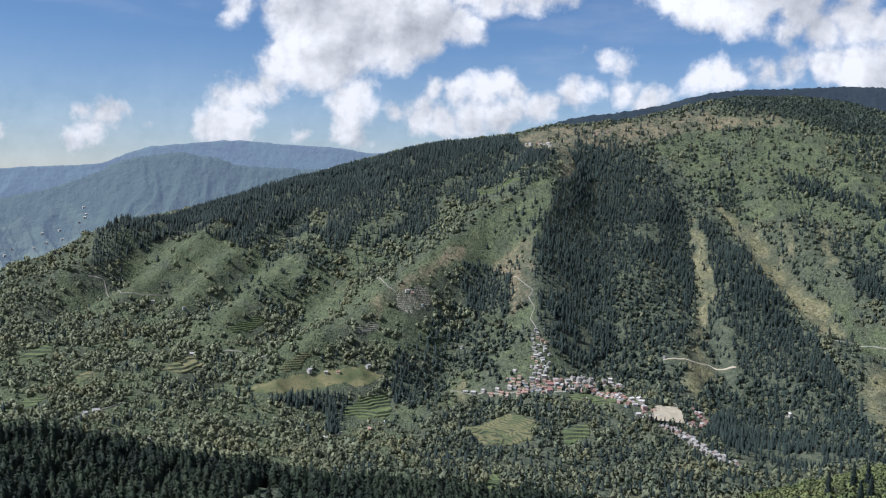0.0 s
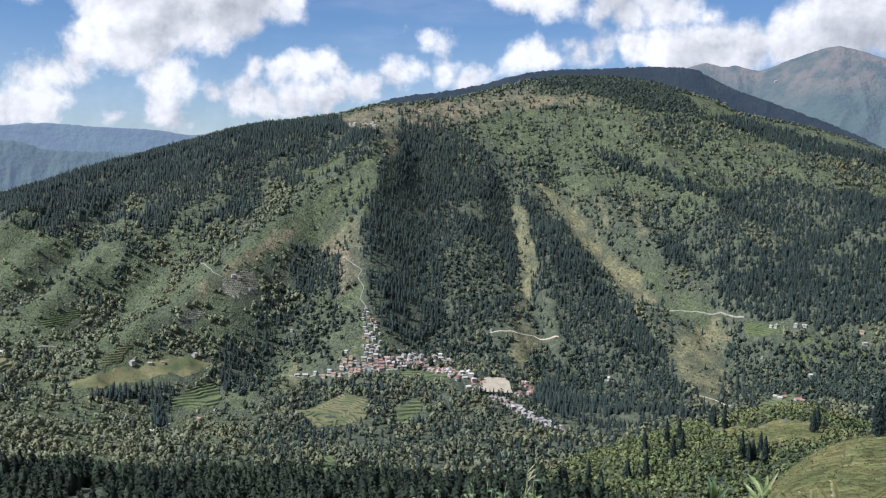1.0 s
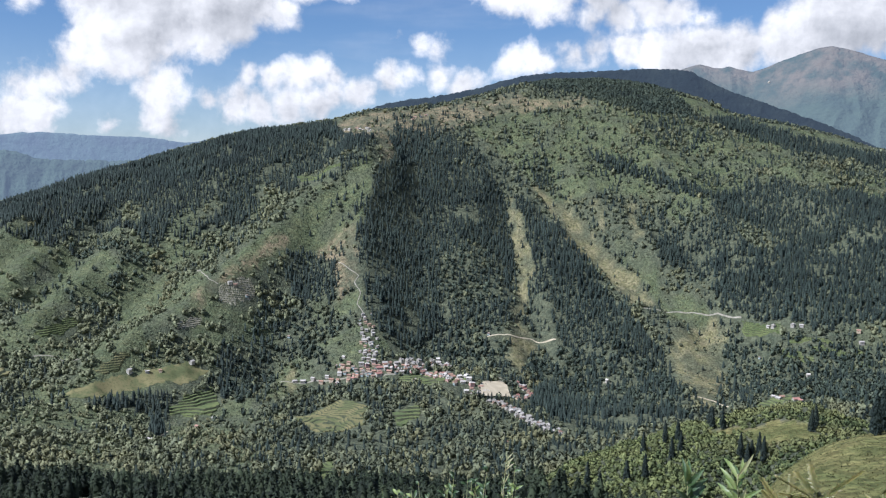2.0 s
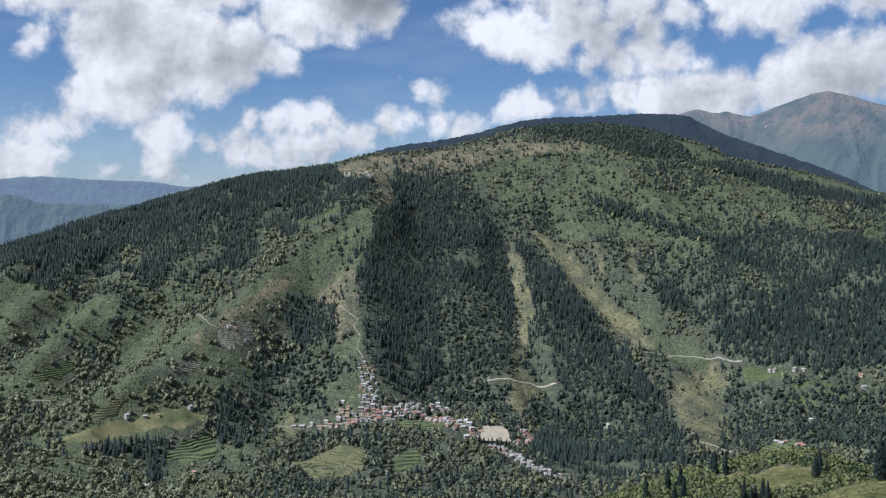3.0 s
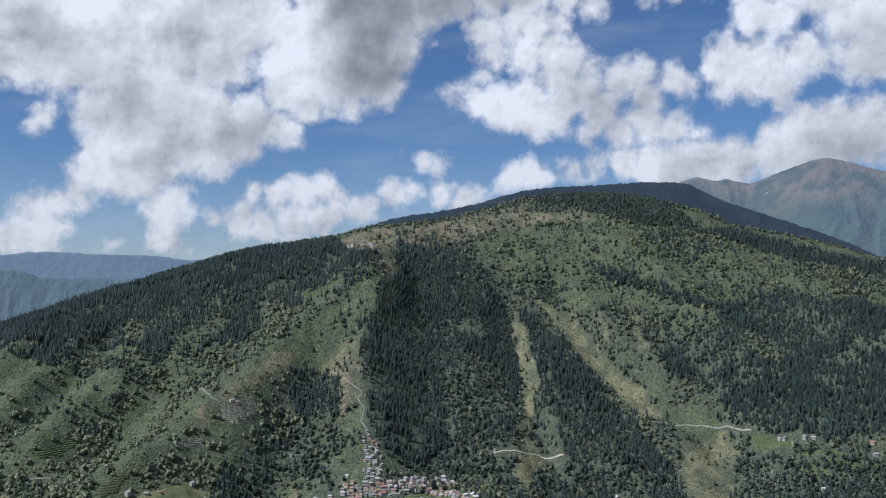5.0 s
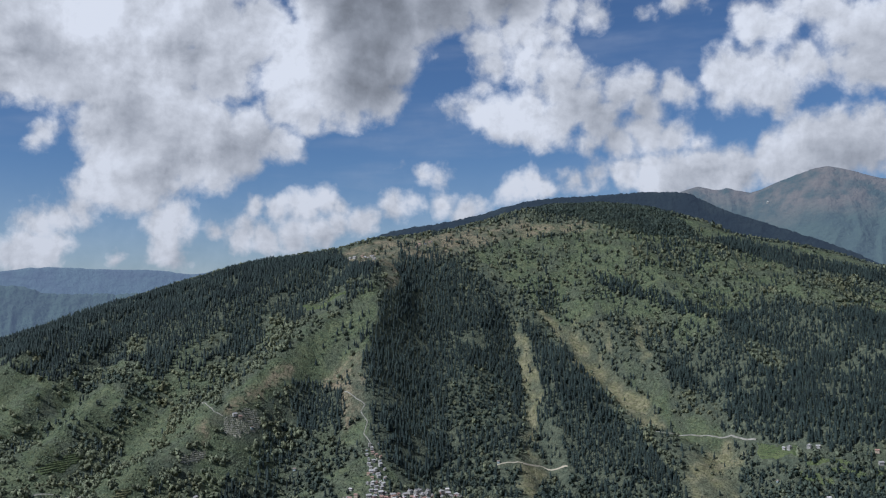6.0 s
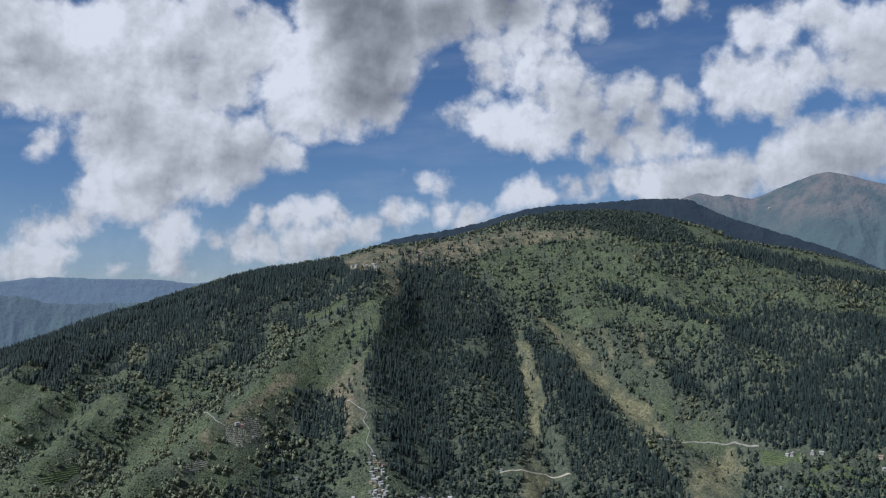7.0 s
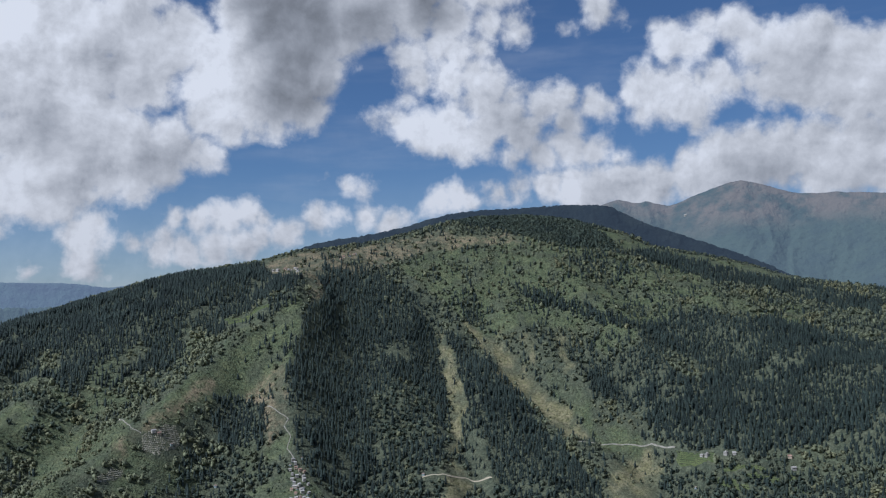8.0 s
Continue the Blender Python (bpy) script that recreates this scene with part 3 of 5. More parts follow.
# ---- plan of the land in metres from the lookout: woods, open slopes, fields, tracks, houses ----
CEDARS = [
    [(-1113, 1814), (-1158, 1888), (-1075, 2257), (-956, 2304), (-857, 2423), (-728, 2487), (-583, 2515), (-438, 2557), (-315, 2558), (-176, 2259), (-177, 2179), (-261, 2221), (-328, 2218), (-388, 2176), (-404, 2120), (-433, 2066), (-480, 2051), (-530, 2001), (-581, 1968), (-626, 1958), (-648, 1974), (-738, 2038), (-804, 2003), (-835, 1958), (-909, 1978), (-938, 1965), (-872, 2018), (-1018, 1973), (-1082, 1875)],
    [(-157, 2124), (-114, 2239), (-34, 2344), (121, 2319), (147, 2287), (160, 2176), (162, 2100), (147, 1979), (134, 1876), (108, 1826), (51, 1814), (-91, 1755), (-135, 1776), (-163, 1847), (-172, 1885), (-183, 1972), (-162, 2060)],
    [(-133, 2350), (-36, 2474), (81, 2387), (135, 2328), (-34, 2344), (-114, 2245)],
    [(180, 2261), (237, 2217), (283, 2151), (324, 2073), (354, 1952), (396, 1859), (431, 1763), (404, 1570), (398, 1439), (325, 1560), (239, 1795), (189, 1847), (173, 1925), (199, 2022), (192, 2157)],
    [(472, 2114), (547, 2108), (616, 2127), (653, 2214), (742, 2240), (870, 2151), (1016, 2132), (1117, 1960), (911, 1579), (825, 1711), (679, 1734), (600, 1819), (568, 1906), (544, 1993), (477, 2023)],
    [(700, 2546), (799, 2569), (867, 2538), (952, 2478), (1061, 2452), (1145, 2414), (1263, 2225), (1200, 2111), (1093, 2302), (991, 2352), (891, 2391), (812, 2464), (736, 2512)],
    [(370, 2392), (447, 2340), (542, 2260), (647, 2191), (637, 2156), (535, 2225), (440, 2300), (372, 2357)],
    [(-324, 1936), (-269, 1963), (-222, 1920), (-211, 1869), (-217, 1825), (-300, 1849), (-317, 1892)],
    [(-406, 1692), (-329, 1759), (-310, 1705), (-336, 1578), (-370, 1554), (-404, 1619)],
    [(-627, 1458), (-461, 1538), (-424, 1504), (-538, 1437)],
    [(140, 1543), (199, 1482), (246, 1434), (385, 1389), (380, 1547), (244, 1750), (197, 1758)],
    [(-394, 2208), (-261, 2165), (-190, 2176), (-175, 2155), (-237, 2128), (-366, 2122)],
    [(-228, 2030), (-169, 2076), (-161, 2057), (-212, 2003)],
    [(-480, 1508), (-458, 1529), (-419, 1392), (-442, 1382)],
]
DARK_TOP = [
    [(264, 2782), (251, 2678), (343, 2642), (430, 2587), (483, 2538), (552, 2504), (684, 2531), (689, 2590), (660, 2688), (604, 2810), (538, 2833), (340, 2820)],
]
HOLLOWS = [
    [(-156, 1755), (-70, 1777), (7, 1868), (109, 1853), (146, 1802), (195, 1795), (328, 1798), (433, 1727), (398, 1440), (261, 1583), (185, 1702), (123, 1722), (17, 1766), (-89, 1724)],
    [(-394, 1711), (-344, 1783), (-307, 1755), (-296, 1599), (-315, 1495), (-364, 1451), (-381, 1601)],
    [(-841, 1902), (-791, 1982), (-647, 1949), (-610, 1911), (-648, 1824), (-701, 1719), (-811, 1826)],
    [(566, 1818), (671, 1713), (796, 1664), (835, 1561), (684, 1272), (608, 1410), (509, 1532), (537, 1735)],
    [(-5, 2034), (85, 2108), (133, 2058), (111, 1885), (19, 1882), (-17, 1954)],
    [(-296, 1826), (-204, 1805), (-153, 1727), (-188, 1655), (-248, 1643), (-302, 1756)],
]
OPEN_CEDARS = [
    [(528, 2458), (595, 2492), (692, 2379), (636, 2358), (541, 2381)],
    [(164, 2326), (253, 2381), (316, 2308), (244, 2281)],
    [(-128, 2531), (24, 2472), (67, 2415), (-34, 2368), (-133, 2338)],
    [(527, 2191), (612, 2163), (616, 2127), (548, 2110), (487, 2127)],
    [(-280, 2058), (-185, 2122), (-169, 2083), (-228, 2030)],
    [(676, 2200), (822, 2127), (787, 2097), (664, 2114)],
    [(-394, 1762), (-322, 1845), (-293, 1802), (-368, 1738)],
]
GAPS = [
    [(-5, 2014), (134, 2077), (132, 1931), (53, 1887), (1, 1916)],
    [(-735, 2126), (-690, 2125), (-655, 2016), (-695, 2006)],
    [(-554, 2076), (-515, 2125), (-497, 2100), (-528, 2044)],
    [(-436, 2151), (-391, 2195), (-391, 2115), (-424, 2119)],
    [(-604, 1962), (-586, 1987), (-551, 1990), (-568, 1963)],
    [(660, 2099), (720, 2127), (755, 2043), (710, 1983), (672, 2017)],
    [(-354, 2211), (-242, 2173), (-233, 2151), (-330, 2182)],
]
MEADOWS = [
    [(-189, 2168), (-163, 2178), (-162, 2060), (-173, 1976), (-220, 1961), (-270, 1974), (-335, 1933), (-386, 1833), (-474, 1741), (-547, 1602), (-567, 1633), (-515, 1733), (-436, 1856), (-376, 1966), (-305, 2058), (-249, 2117)],
    [(69, 2483), (244, 2603), (414, 2589), (633, 2524), (818, 2483), (944, 2343), (1065, 2240), (1016, 2132), (742, 2240), (639, 2187), (605, 2136), (542, 2138), (470, 2237), (404, 2246), (295, 2245), (219, 2310), (139, 2396)],
    [(-1082, 1876), (-1017, 1970), (-987, 1967), (-970, 1783), (-994, 1756)],
    [(-1008, 1954), (-864, 2000), (-826, 1949), (-828, 1818), (-837, 1694), (-868, 1697)],
    [(-821, 1979), (-704, 1936), (-655, 1891), (-696, 1785), (-792, 1880)],
    [(-650, 1814), (-606, 1890), (-565, 1907), (-560, 1811), (-580, 1672)],
    [(-772, 1642), (-791, 1860), (-716, 1759), (-719, 1612)],
    [(-933, 1953), (-875, 1984), (-829, 1957), (-836, 1890), (-857, 1833), (-932, 1897)],
    [(-217, 1825), (-164, 1860), (-159, 1795), (-204, 1804)],
    [(398, 2131), (458, 2049), (467, 1973), (546, 1908), (548, 1873), (464, 1860), (444, 1981), (391, 2090)],
    [(-157, 1770), (-101, 1742), (-126, 1646), (-188, 1654), (-239, 1734)],
]
SHOULDER = [
    [(609, 2808), (651, 2699), (744, 2652), (821, 2641), (850, 2582), (709, 2551), (689, 2590), (656, 2675)],
    [(857, 2605), (962, 2589), (1059, 2557), (1166, 2484), (1067, 2465), (954, 2485), (869, 2544)],
]
DRY = [
    [(-282, 2545), (-193, 2589), (-38, 2596), (187, 2681), (244, 2603), (386, 2610), (424, 2551), (179, 2556), (70, 2507), (24, 2478), (-196, 2248), (-276, 2483)],
    [(-270, 1976), (-189, 2021), (-166, 1885), (-207, 1832), (-230, 1915)],
    [(-715, 2442), (-666, 2482), (-645, 2429), (-693, 2392)],
    [(-119, 2335), (-125, 2204), (-150, 2177), (-144, 2287)],
    [(-485, 1740), (-412, 1854), (-341, 1969), (-318, 1974), (-396, 1829), (-462, 1735)],
]
SLIDES = [
    [(161, 2288), (179, 2255), (194, 2105), (199, 2022), (166, 1922), (144, 1891), (167, 2036), (164, 2176)],
    [(217, 2292), (246, 2301), (318, 2215), (379, 2098), (427, 2015), (434, 1930), (395, 1917), (343, 2032), (280, 2124), (270, 2210)],
    [(359, 2223), (379, 2220), (379, 2147), (363, 2156)],
    [(438, 2211), (457, 2211), (443, 2110), (423, 2114)],
    [(460, 1841), (550, 1878), (564, 1827), (504, 1643), (428, 1450), (423, 1532), (428, 1705)],
    [(130, 1827), (169, 1887), (182, 1829), (156, 1729), (128, 1712)],
    [(-294, 1677), (-281, 1690), (-257, 1636), (-262, 1605), (-284, 1615)],
]
FIELDS = [
    [(-609, 1458), (-532, 1555), (-455, 1623), (-416, 1635), (-438, 1577), (-507, 1534), (-572, 1456)],
    [(-454, 1513), (-401, 1605), (-378, 1555), (-384, 1502), (-449, 1495)],
    [(-246, 1477), (-175, 1538), (-123, 1508), (-126, 1410), (-193, 1388)],
    [(-85, 1464), (-41, 1487), (-35, 1451), (-65, 1416)],
    [(-167, 1205), (-152, 1254), (-134, 1143), (-150, 1121)],
    [(-433, 1783), (-377, 1843), (-366, 1818), (-396, 1774), (-424, 1765)],
    [(-485, 1682), (-455, 1726), (-448, 1710), (-480, 1676)],
    [(589, 1821), (648, 1766), (645, 1744), (591, 1790)],
    [(506, 1467), (567, 1486), (551, 1432), (499, 1434)],
    [(-759, 1444), (-757, 1556), (-717, 1524), (-716, 1442)],
    [(-1003, 1403), (-1012, 1495), (-973, 1454), (-983, 1398)],
    [(-835, 1167), (-836, 1222), (-809, 1201), (-806, 1146)],
    [(-857, 1340), (-864, 1410), (-831, 1371), (-828, 1311)],
    [(-585, 1530), (-558, 1590), (-539, 1593), (-562, 1530)],
    [(-84, 1619), (6, 1654), (56, 1603), (-23, 1568)],
    [(654, 1724), (717, 1697), (719, 1688), (653, 1714)],
    [(683, 1689), (765, 1662), (765, 1651), (684, 1678)],
    [(627, 1706), (676, 1671), (671, 1662), (626, 1696)],
    [(710, 1651), (769, 1626), (761, 1608), (709, 1638)],
    [(-354, 2211), (-242, 2173), (-233, 2151), (-330, 2182)],
    [(-731, 1642), (-694, 1727), (-679, 1714), (-709, 1637)],
]
SANDLOT = [
    [(65, 1597), (112, 1656), (116, 1558), (65, 1529)],
]
TRACKS = [
    [(87, 1818), (108, 1820), (141, 1822), (177, 1845), (226, 1830)],
    [(418, 1912), (489, 1913), (562, 1882), (595, 1834)],
    [(422, 1533), (448, 1511), (464, 1474)],
    [(-504, 1900), (-475, 1838), (-452, 1791), (-434, 1788)],
    [(-710, 1589), (-675, 1600), (-618, 1574)],
    [(-1115, 1797), (-1088, 1818), (-1000, 1734), (-970, 1760), (-940, 1788)],
    [(-216, 1920), (-190, 1898), (-169, 1880), (-178, 1868), (-162, 1840), (-168, 1815), (-150, 1789), (-140, 1761)],
    [(-291, 1645), (-267, 1636), (-227, 1638), (-176, 1634), (-135, 1629), (-85, 1630)],
    [(-671, 1014), (-666, 1067), (-655, 1129)],
    [(-724, 1132), (-726, 1192), (-727, 1270)],
    [(-446, 1363), (-437, 1395), (-429, 1425)],
    [(71, 1498), (107, 1483), (149, 1442), (193, 1437)],
    [(299, 1704), (317, 1685)],
    [(49, 1721), (99, 1672), (140, 1660)],
]
SPUR_ROW = [(-152, 1785), (-145, 1753), (-136, 1710), (-132, 1665), (-124, 1641)]
MAIN_STREET = [(-181, 1640), (-136, 1638), (-86, 1650), (-35, 1663), (6, 1621), (45, 1588), (64, 1554)]
UPPER_STREET = [(-97, 1670), (-57, 1702), (-10, 1751), (17, 1716)]
LOWER_STREET = [(76, 1508), (103, 1496), (127, 1451), (153, 1437), (182, 1425)]
SCHOOL_SIDE = [(123, 1644), (144, 1645), (148, 1585), (126, 1547)]
WEST_LANE = [(-268, 1641), (-227, 1638), (-186, 1637)]
HILLTOP = [(-270, 2496), (-236, 2459), (-205, 2445), (-181, 2323)]
HILLTOP_EAST = [(-93, 2482), (-67, 2511), (-34, 2540)]
BROWN_ROW = [(-188, 1654), (-161, 1640), (-134, 1621), (-125, 1631)]
TERRACE_FARM = [(-425, 1783), (-402, 1805), (-382, 1813), (-389, 1792)]
EAST_FARM = [(616, 1783), (630, 1772), (642, 1761), (680, 1738)]
EAST_HAMLET = [(523, 1445), (543, 1481), (554, 1471), (561, 1435)]
LONE_HOUSES = [(-533, 1556), (-507, 1571), (-487, 1580), (-446, 1628), (-297, 1773), (306, 1701), (-442, 1370), (-391, 1450), (-373, 1489), (91, 1822), (-49, 1605), (-181, 1682), (93, 1343), (91, 1378), (-662, 1114), (-725, 1161), (-729, 1196), (-845, 1256), (-943, 1756), (-847, 1703), (-754, 1550), (-613, 1130), (771, 1702), (766, 1678), (594, 1717), (649, 1625)]
NEAR_DRY = [
    [(198, 607), (220, 604), (235, 577), (221, 533), (202, 536), (194, 571)],
    [(177, 626), (196, 622), (198, 604), (180, 610)],
    [(134, 300), (146, 299), (121, 247), (110, 253)],
]
LOT_CEDARS = [(60, 1520), (68, 1516), (75, 1514), (81, 1511), (89, 1511), (96, 1512), (105, 1520)]
FAR_HOUSES = [(-32.0477, -0.036), (-31.926, -0.0405), (-31.9862, -0.0474), (-32.2891, -0.0508), (-34.2297, -0.0635), (-33.1912, -0.0662), (-34.0238, -0.0702), (-35.8324, -0.0774), (-36.1785, -0.0857), (-34.6714, -0.0747), (-33.3403, -0.0578)]
PEAK_HUT = (19.1806, 0.0873)
LONE_CEDARS = [(151, 617), (158, 611), (141, 559), (131, 593), (151, 576), (190, 648), (190, 618), (186, 628), (225, 555), (231, 564), (274, 579), (273, 568), (166, 343), (160, 336), (182, 535), (186, 534), (186, 526), (179, 533), (179, 546), (118, 528), (108, 532), (86, 538), (86, 496), (70, 521)]

# ---- building helpers ----
def net(name, verts, faces, mats, smooth=True, index=None):
    me = bpy.data.meshes.new(name)
    me.from_pydata(verts, [], faces)
    for mat in mats if isinstance(mats, (list, tuple)) else [mats]:
        me.materials.append(mat)
    if smooth:
        me.polygons.foreach_set("use_smooth", np.ones(len(me.polygons), bool))
    if index is not None:
        me.polygons.foreach_set("material_index", np.asarray(index, np.int32))
    me.update()
    return me


def weights(me, name, values):
    a = me.attributes.new(name, "FLOAT", "POINT")
    a.data.foreach_set("value", np.ascontiguousarray(values, np.float32).ravel())


def within(x, y, polygon):
    """Which places of the plan lie inside a polygon."""
    p = np.array(polygon, float)
    inside = np.zeros(np.shape(x), bool)
    for (ax, ay), (bx, by) in zip(p, np.roll(p, -1, 0)):
        if ay != by:
            inside ^= ((ay > y) != (by > y)) & (x < (bx - ax) * (y - ay) / (by - ay) + ax)
    return inside


def ragged_in(x, y, polygons, fray=9.0):
    """The same for several polygons with frayed edges."""
    u = x + fray * fractal(x / 24, y / 24, 3, 51)
    v = y + fray * fractal(x / 24 + 50, y / 24, 3, 61)
    inside = np.zeros(np.shape(x), bool)
    for p in polygons:
        inside |= within(u, v, p)
    return inside


def part(name, bm, material, parent, label=""):
    me = bpy.data.meshes.new(name)
    bm.to_mesh(me)
    bm.free()
    me.materials.append(material)
    ob = new(name, me)
    ob.parent = parent
    return tagged(ob, label)


# ---- the ground, one sheet from the lookout to behind the mountain ----
ni, nj = LAND.shape
bb, rr = np.radians(BEARINGS)[:, None], RANGES[None, :]
GX, GY = rr * np.sin(bb), rr * np.cos(bb)
idx = np.arange(ni * nj).reshape(ni, nj)
near_i = np.vstack([idx, idx[:1]])
faces = np.stack([near_i[:-1, :-1], near_i[:-1, 1:], near_i[1:, 1:], near_i[1:, :-1]], -1).reshape(-1, 4)
ground = new("ground", net("ground", np.stack([GX, GY, LAND + EYE], -1).reshape(-1, 3).tolist(), faces[:, ::-1].tolist(), GROUND))
tagged(ground, "steep wooded and grassy mountain side above a valley", "ground", kind="structure")


def soft_layer(polygons, fray=9.0):
    w = ragged_in(GX, GY, polygons, fray).astype(float)
    w *= 0.25 + 0.75 * rise(-0.5, 0.1, fractal(GX / 28, GY / 28, 3, 101))
    return (w + np.roll(w, 1, 0) + np.roll(w, -1, 0) + np.roll(w, 1, 1) + np.roll(w, -1, 1)) / 5


grassy_near = rise(480, 430, rr + 0 * GX) * rise(150, 260, rr) * rise(0.24, 0.30, GX / np.maximum(GY, 1) + 0.03 * fractal(GX / 60, GY / 60, 3, 71)) * (GY > 0)
grassy_near = np.maximum(grassy_near, ragged_in(GX, GY, NEAR_DRY, 4).astype(float))
scrubland = rise(-0.35, 0.35, fractal(GX / 70, GY / 70, 4, 111)) * rise(1050, 1300, rr) * rise(2350, 2050, rr)
scrubland = scrubland * np.maximum(rise(-180, -300, GX), 0.3 * rise(560, 640, GX)) * (1 - soft_layer(CEDARS))
weights(ground.data, "meadow", np.maximum(np.maximum(soft_layer(MEADOWS + SHOULDER, 6.0), np.maximum(grassy_near, rise(230, 120, rr))), 0.85 * scrubland))
weights(ground.data, "dry", np.maximum(soft_layer(DRY + NEAR_DRY), grassy_near * (0.5 + 0.5 * rise(-0.2, 0.5, fractal(GX / 40, GY / 40, 3, 81)))))
weights(ground.data, "slide", soft_layer(SLIDES, 17.0))
weights(ground.data, "turf", grassy_near)


# ---- ranges behind the mountain ----
RANGE_SHEETS = {}


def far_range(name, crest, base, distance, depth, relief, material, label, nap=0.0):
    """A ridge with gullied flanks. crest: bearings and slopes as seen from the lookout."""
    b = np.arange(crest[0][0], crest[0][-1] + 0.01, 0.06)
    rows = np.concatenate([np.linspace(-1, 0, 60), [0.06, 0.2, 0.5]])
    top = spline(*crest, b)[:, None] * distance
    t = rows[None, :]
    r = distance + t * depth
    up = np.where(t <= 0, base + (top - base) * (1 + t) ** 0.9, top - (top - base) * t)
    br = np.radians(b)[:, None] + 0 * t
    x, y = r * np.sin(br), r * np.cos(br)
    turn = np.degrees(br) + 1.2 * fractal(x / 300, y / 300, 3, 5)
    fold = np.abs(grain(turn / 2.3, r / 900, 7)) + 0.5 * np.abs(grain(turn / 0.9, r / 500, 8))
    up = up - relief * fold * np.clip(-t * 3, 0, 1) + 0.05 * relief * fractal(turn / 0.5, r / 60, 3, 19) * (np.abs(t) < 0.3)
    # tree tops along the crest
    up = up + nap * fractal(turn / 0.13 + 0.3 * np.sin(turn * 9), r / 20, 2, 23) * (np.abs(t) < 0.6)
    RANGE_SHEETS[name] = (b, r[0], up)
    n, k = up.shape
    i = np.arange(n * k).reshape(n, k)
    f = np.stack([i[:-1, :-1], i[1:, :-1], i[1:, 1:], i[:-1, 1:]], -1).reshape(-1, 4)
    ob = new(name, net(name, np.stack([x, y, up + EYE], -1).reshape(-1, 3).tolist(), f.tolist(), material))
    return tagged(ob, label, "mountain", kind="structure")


# haze colour that the far ranges give off from their own surfaces
BLUE_HAZE = (0.36, 0.45, 0.60)
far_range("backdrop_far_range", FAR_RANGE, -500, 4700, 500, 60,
          distance_material("far_range_air", (0.05, 0.07, 0.06), (0.05, 0.07, 0.06), 100, 100, (0.04, 0.05, 0.05), BLUE_HAZE, 0.36), "hazy blue far mountain range")
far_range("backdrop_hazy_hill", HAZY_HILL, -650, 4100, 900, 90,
          distance_material("hazy_hill_air", (0.13, 0.145, 0.09), (0.05, 0.07, 0.05), -110, 110, (0.045, 0.06, 0.045), BLUE_HAZE, 0.235), "hazy wooded hill with pale clearings", nap=3.0)
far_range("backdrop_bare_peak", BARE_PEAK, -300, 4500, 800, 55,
          distance_material("bare_peak_air", (0.055, 0.075, 0.055), (0.125, 0.105, 0.078), 425, 60, (0.045, 0.062, 0.05), BLUE_HAZE, 0.19), "distant peak with a bare brown summit")
# cloud shade over this ridge is put into its near-black base colours
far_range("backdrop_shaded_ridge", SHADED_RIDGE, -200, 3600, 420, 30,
          distance_material("shaded_ridge_air", (0.012, 0.017, 0.018), (0.012, 0.017, 0.018), 0, 100, (0.02, 0.026, 0.024), BLUE_HAZE, 0.085), "wooded ridge behind the summit, its shade put into a dark colour", nap=2.2)

# ---- woods: each wood is one thing that nobody could count ----
rng = np.random.default_rng(7)


def cedar_shape(tiers, sides, seed):
    """A narrow conifer one metre tall: drooping, jagged tiers. Returns vertices and triangles."""
    g = np.random.default_rng(seed)
    v, f = [], []
    for k in range(tiers):
        low, high = 0.06 + 0.86 * k / tiers, 0.06 + 0.86 * k / tiers + (1.65 if tiers < 12 else 3.2) / tiers
        high = min(high, 1.0)
        wide = 0.17 * (1 - 0.9 * (k / tiers) ** 1.7)
        c = len(v)
        v.append((0, 0, high))
        turn = g.uniform(0, 6.28)
        for s in range(sides):
            a = turn + s * 6.2832 / sides
            reach = wide * g.uniform(0.7, 1.2)
            v.append((reach * math.cos(a), reach * math.sin(a), low + g.uniform(-0.04, 0.04)))
        f += [(c, c + 1 + s, c + 1 + (s + 1) % sides) for s in range(sides)]
    v = np.array(v)
    n = v * (1, 1, 0) + (0, 0, 0.07)
    return v, np.array(f), n / np.linalg.norm(n, axis=1)[:, None]


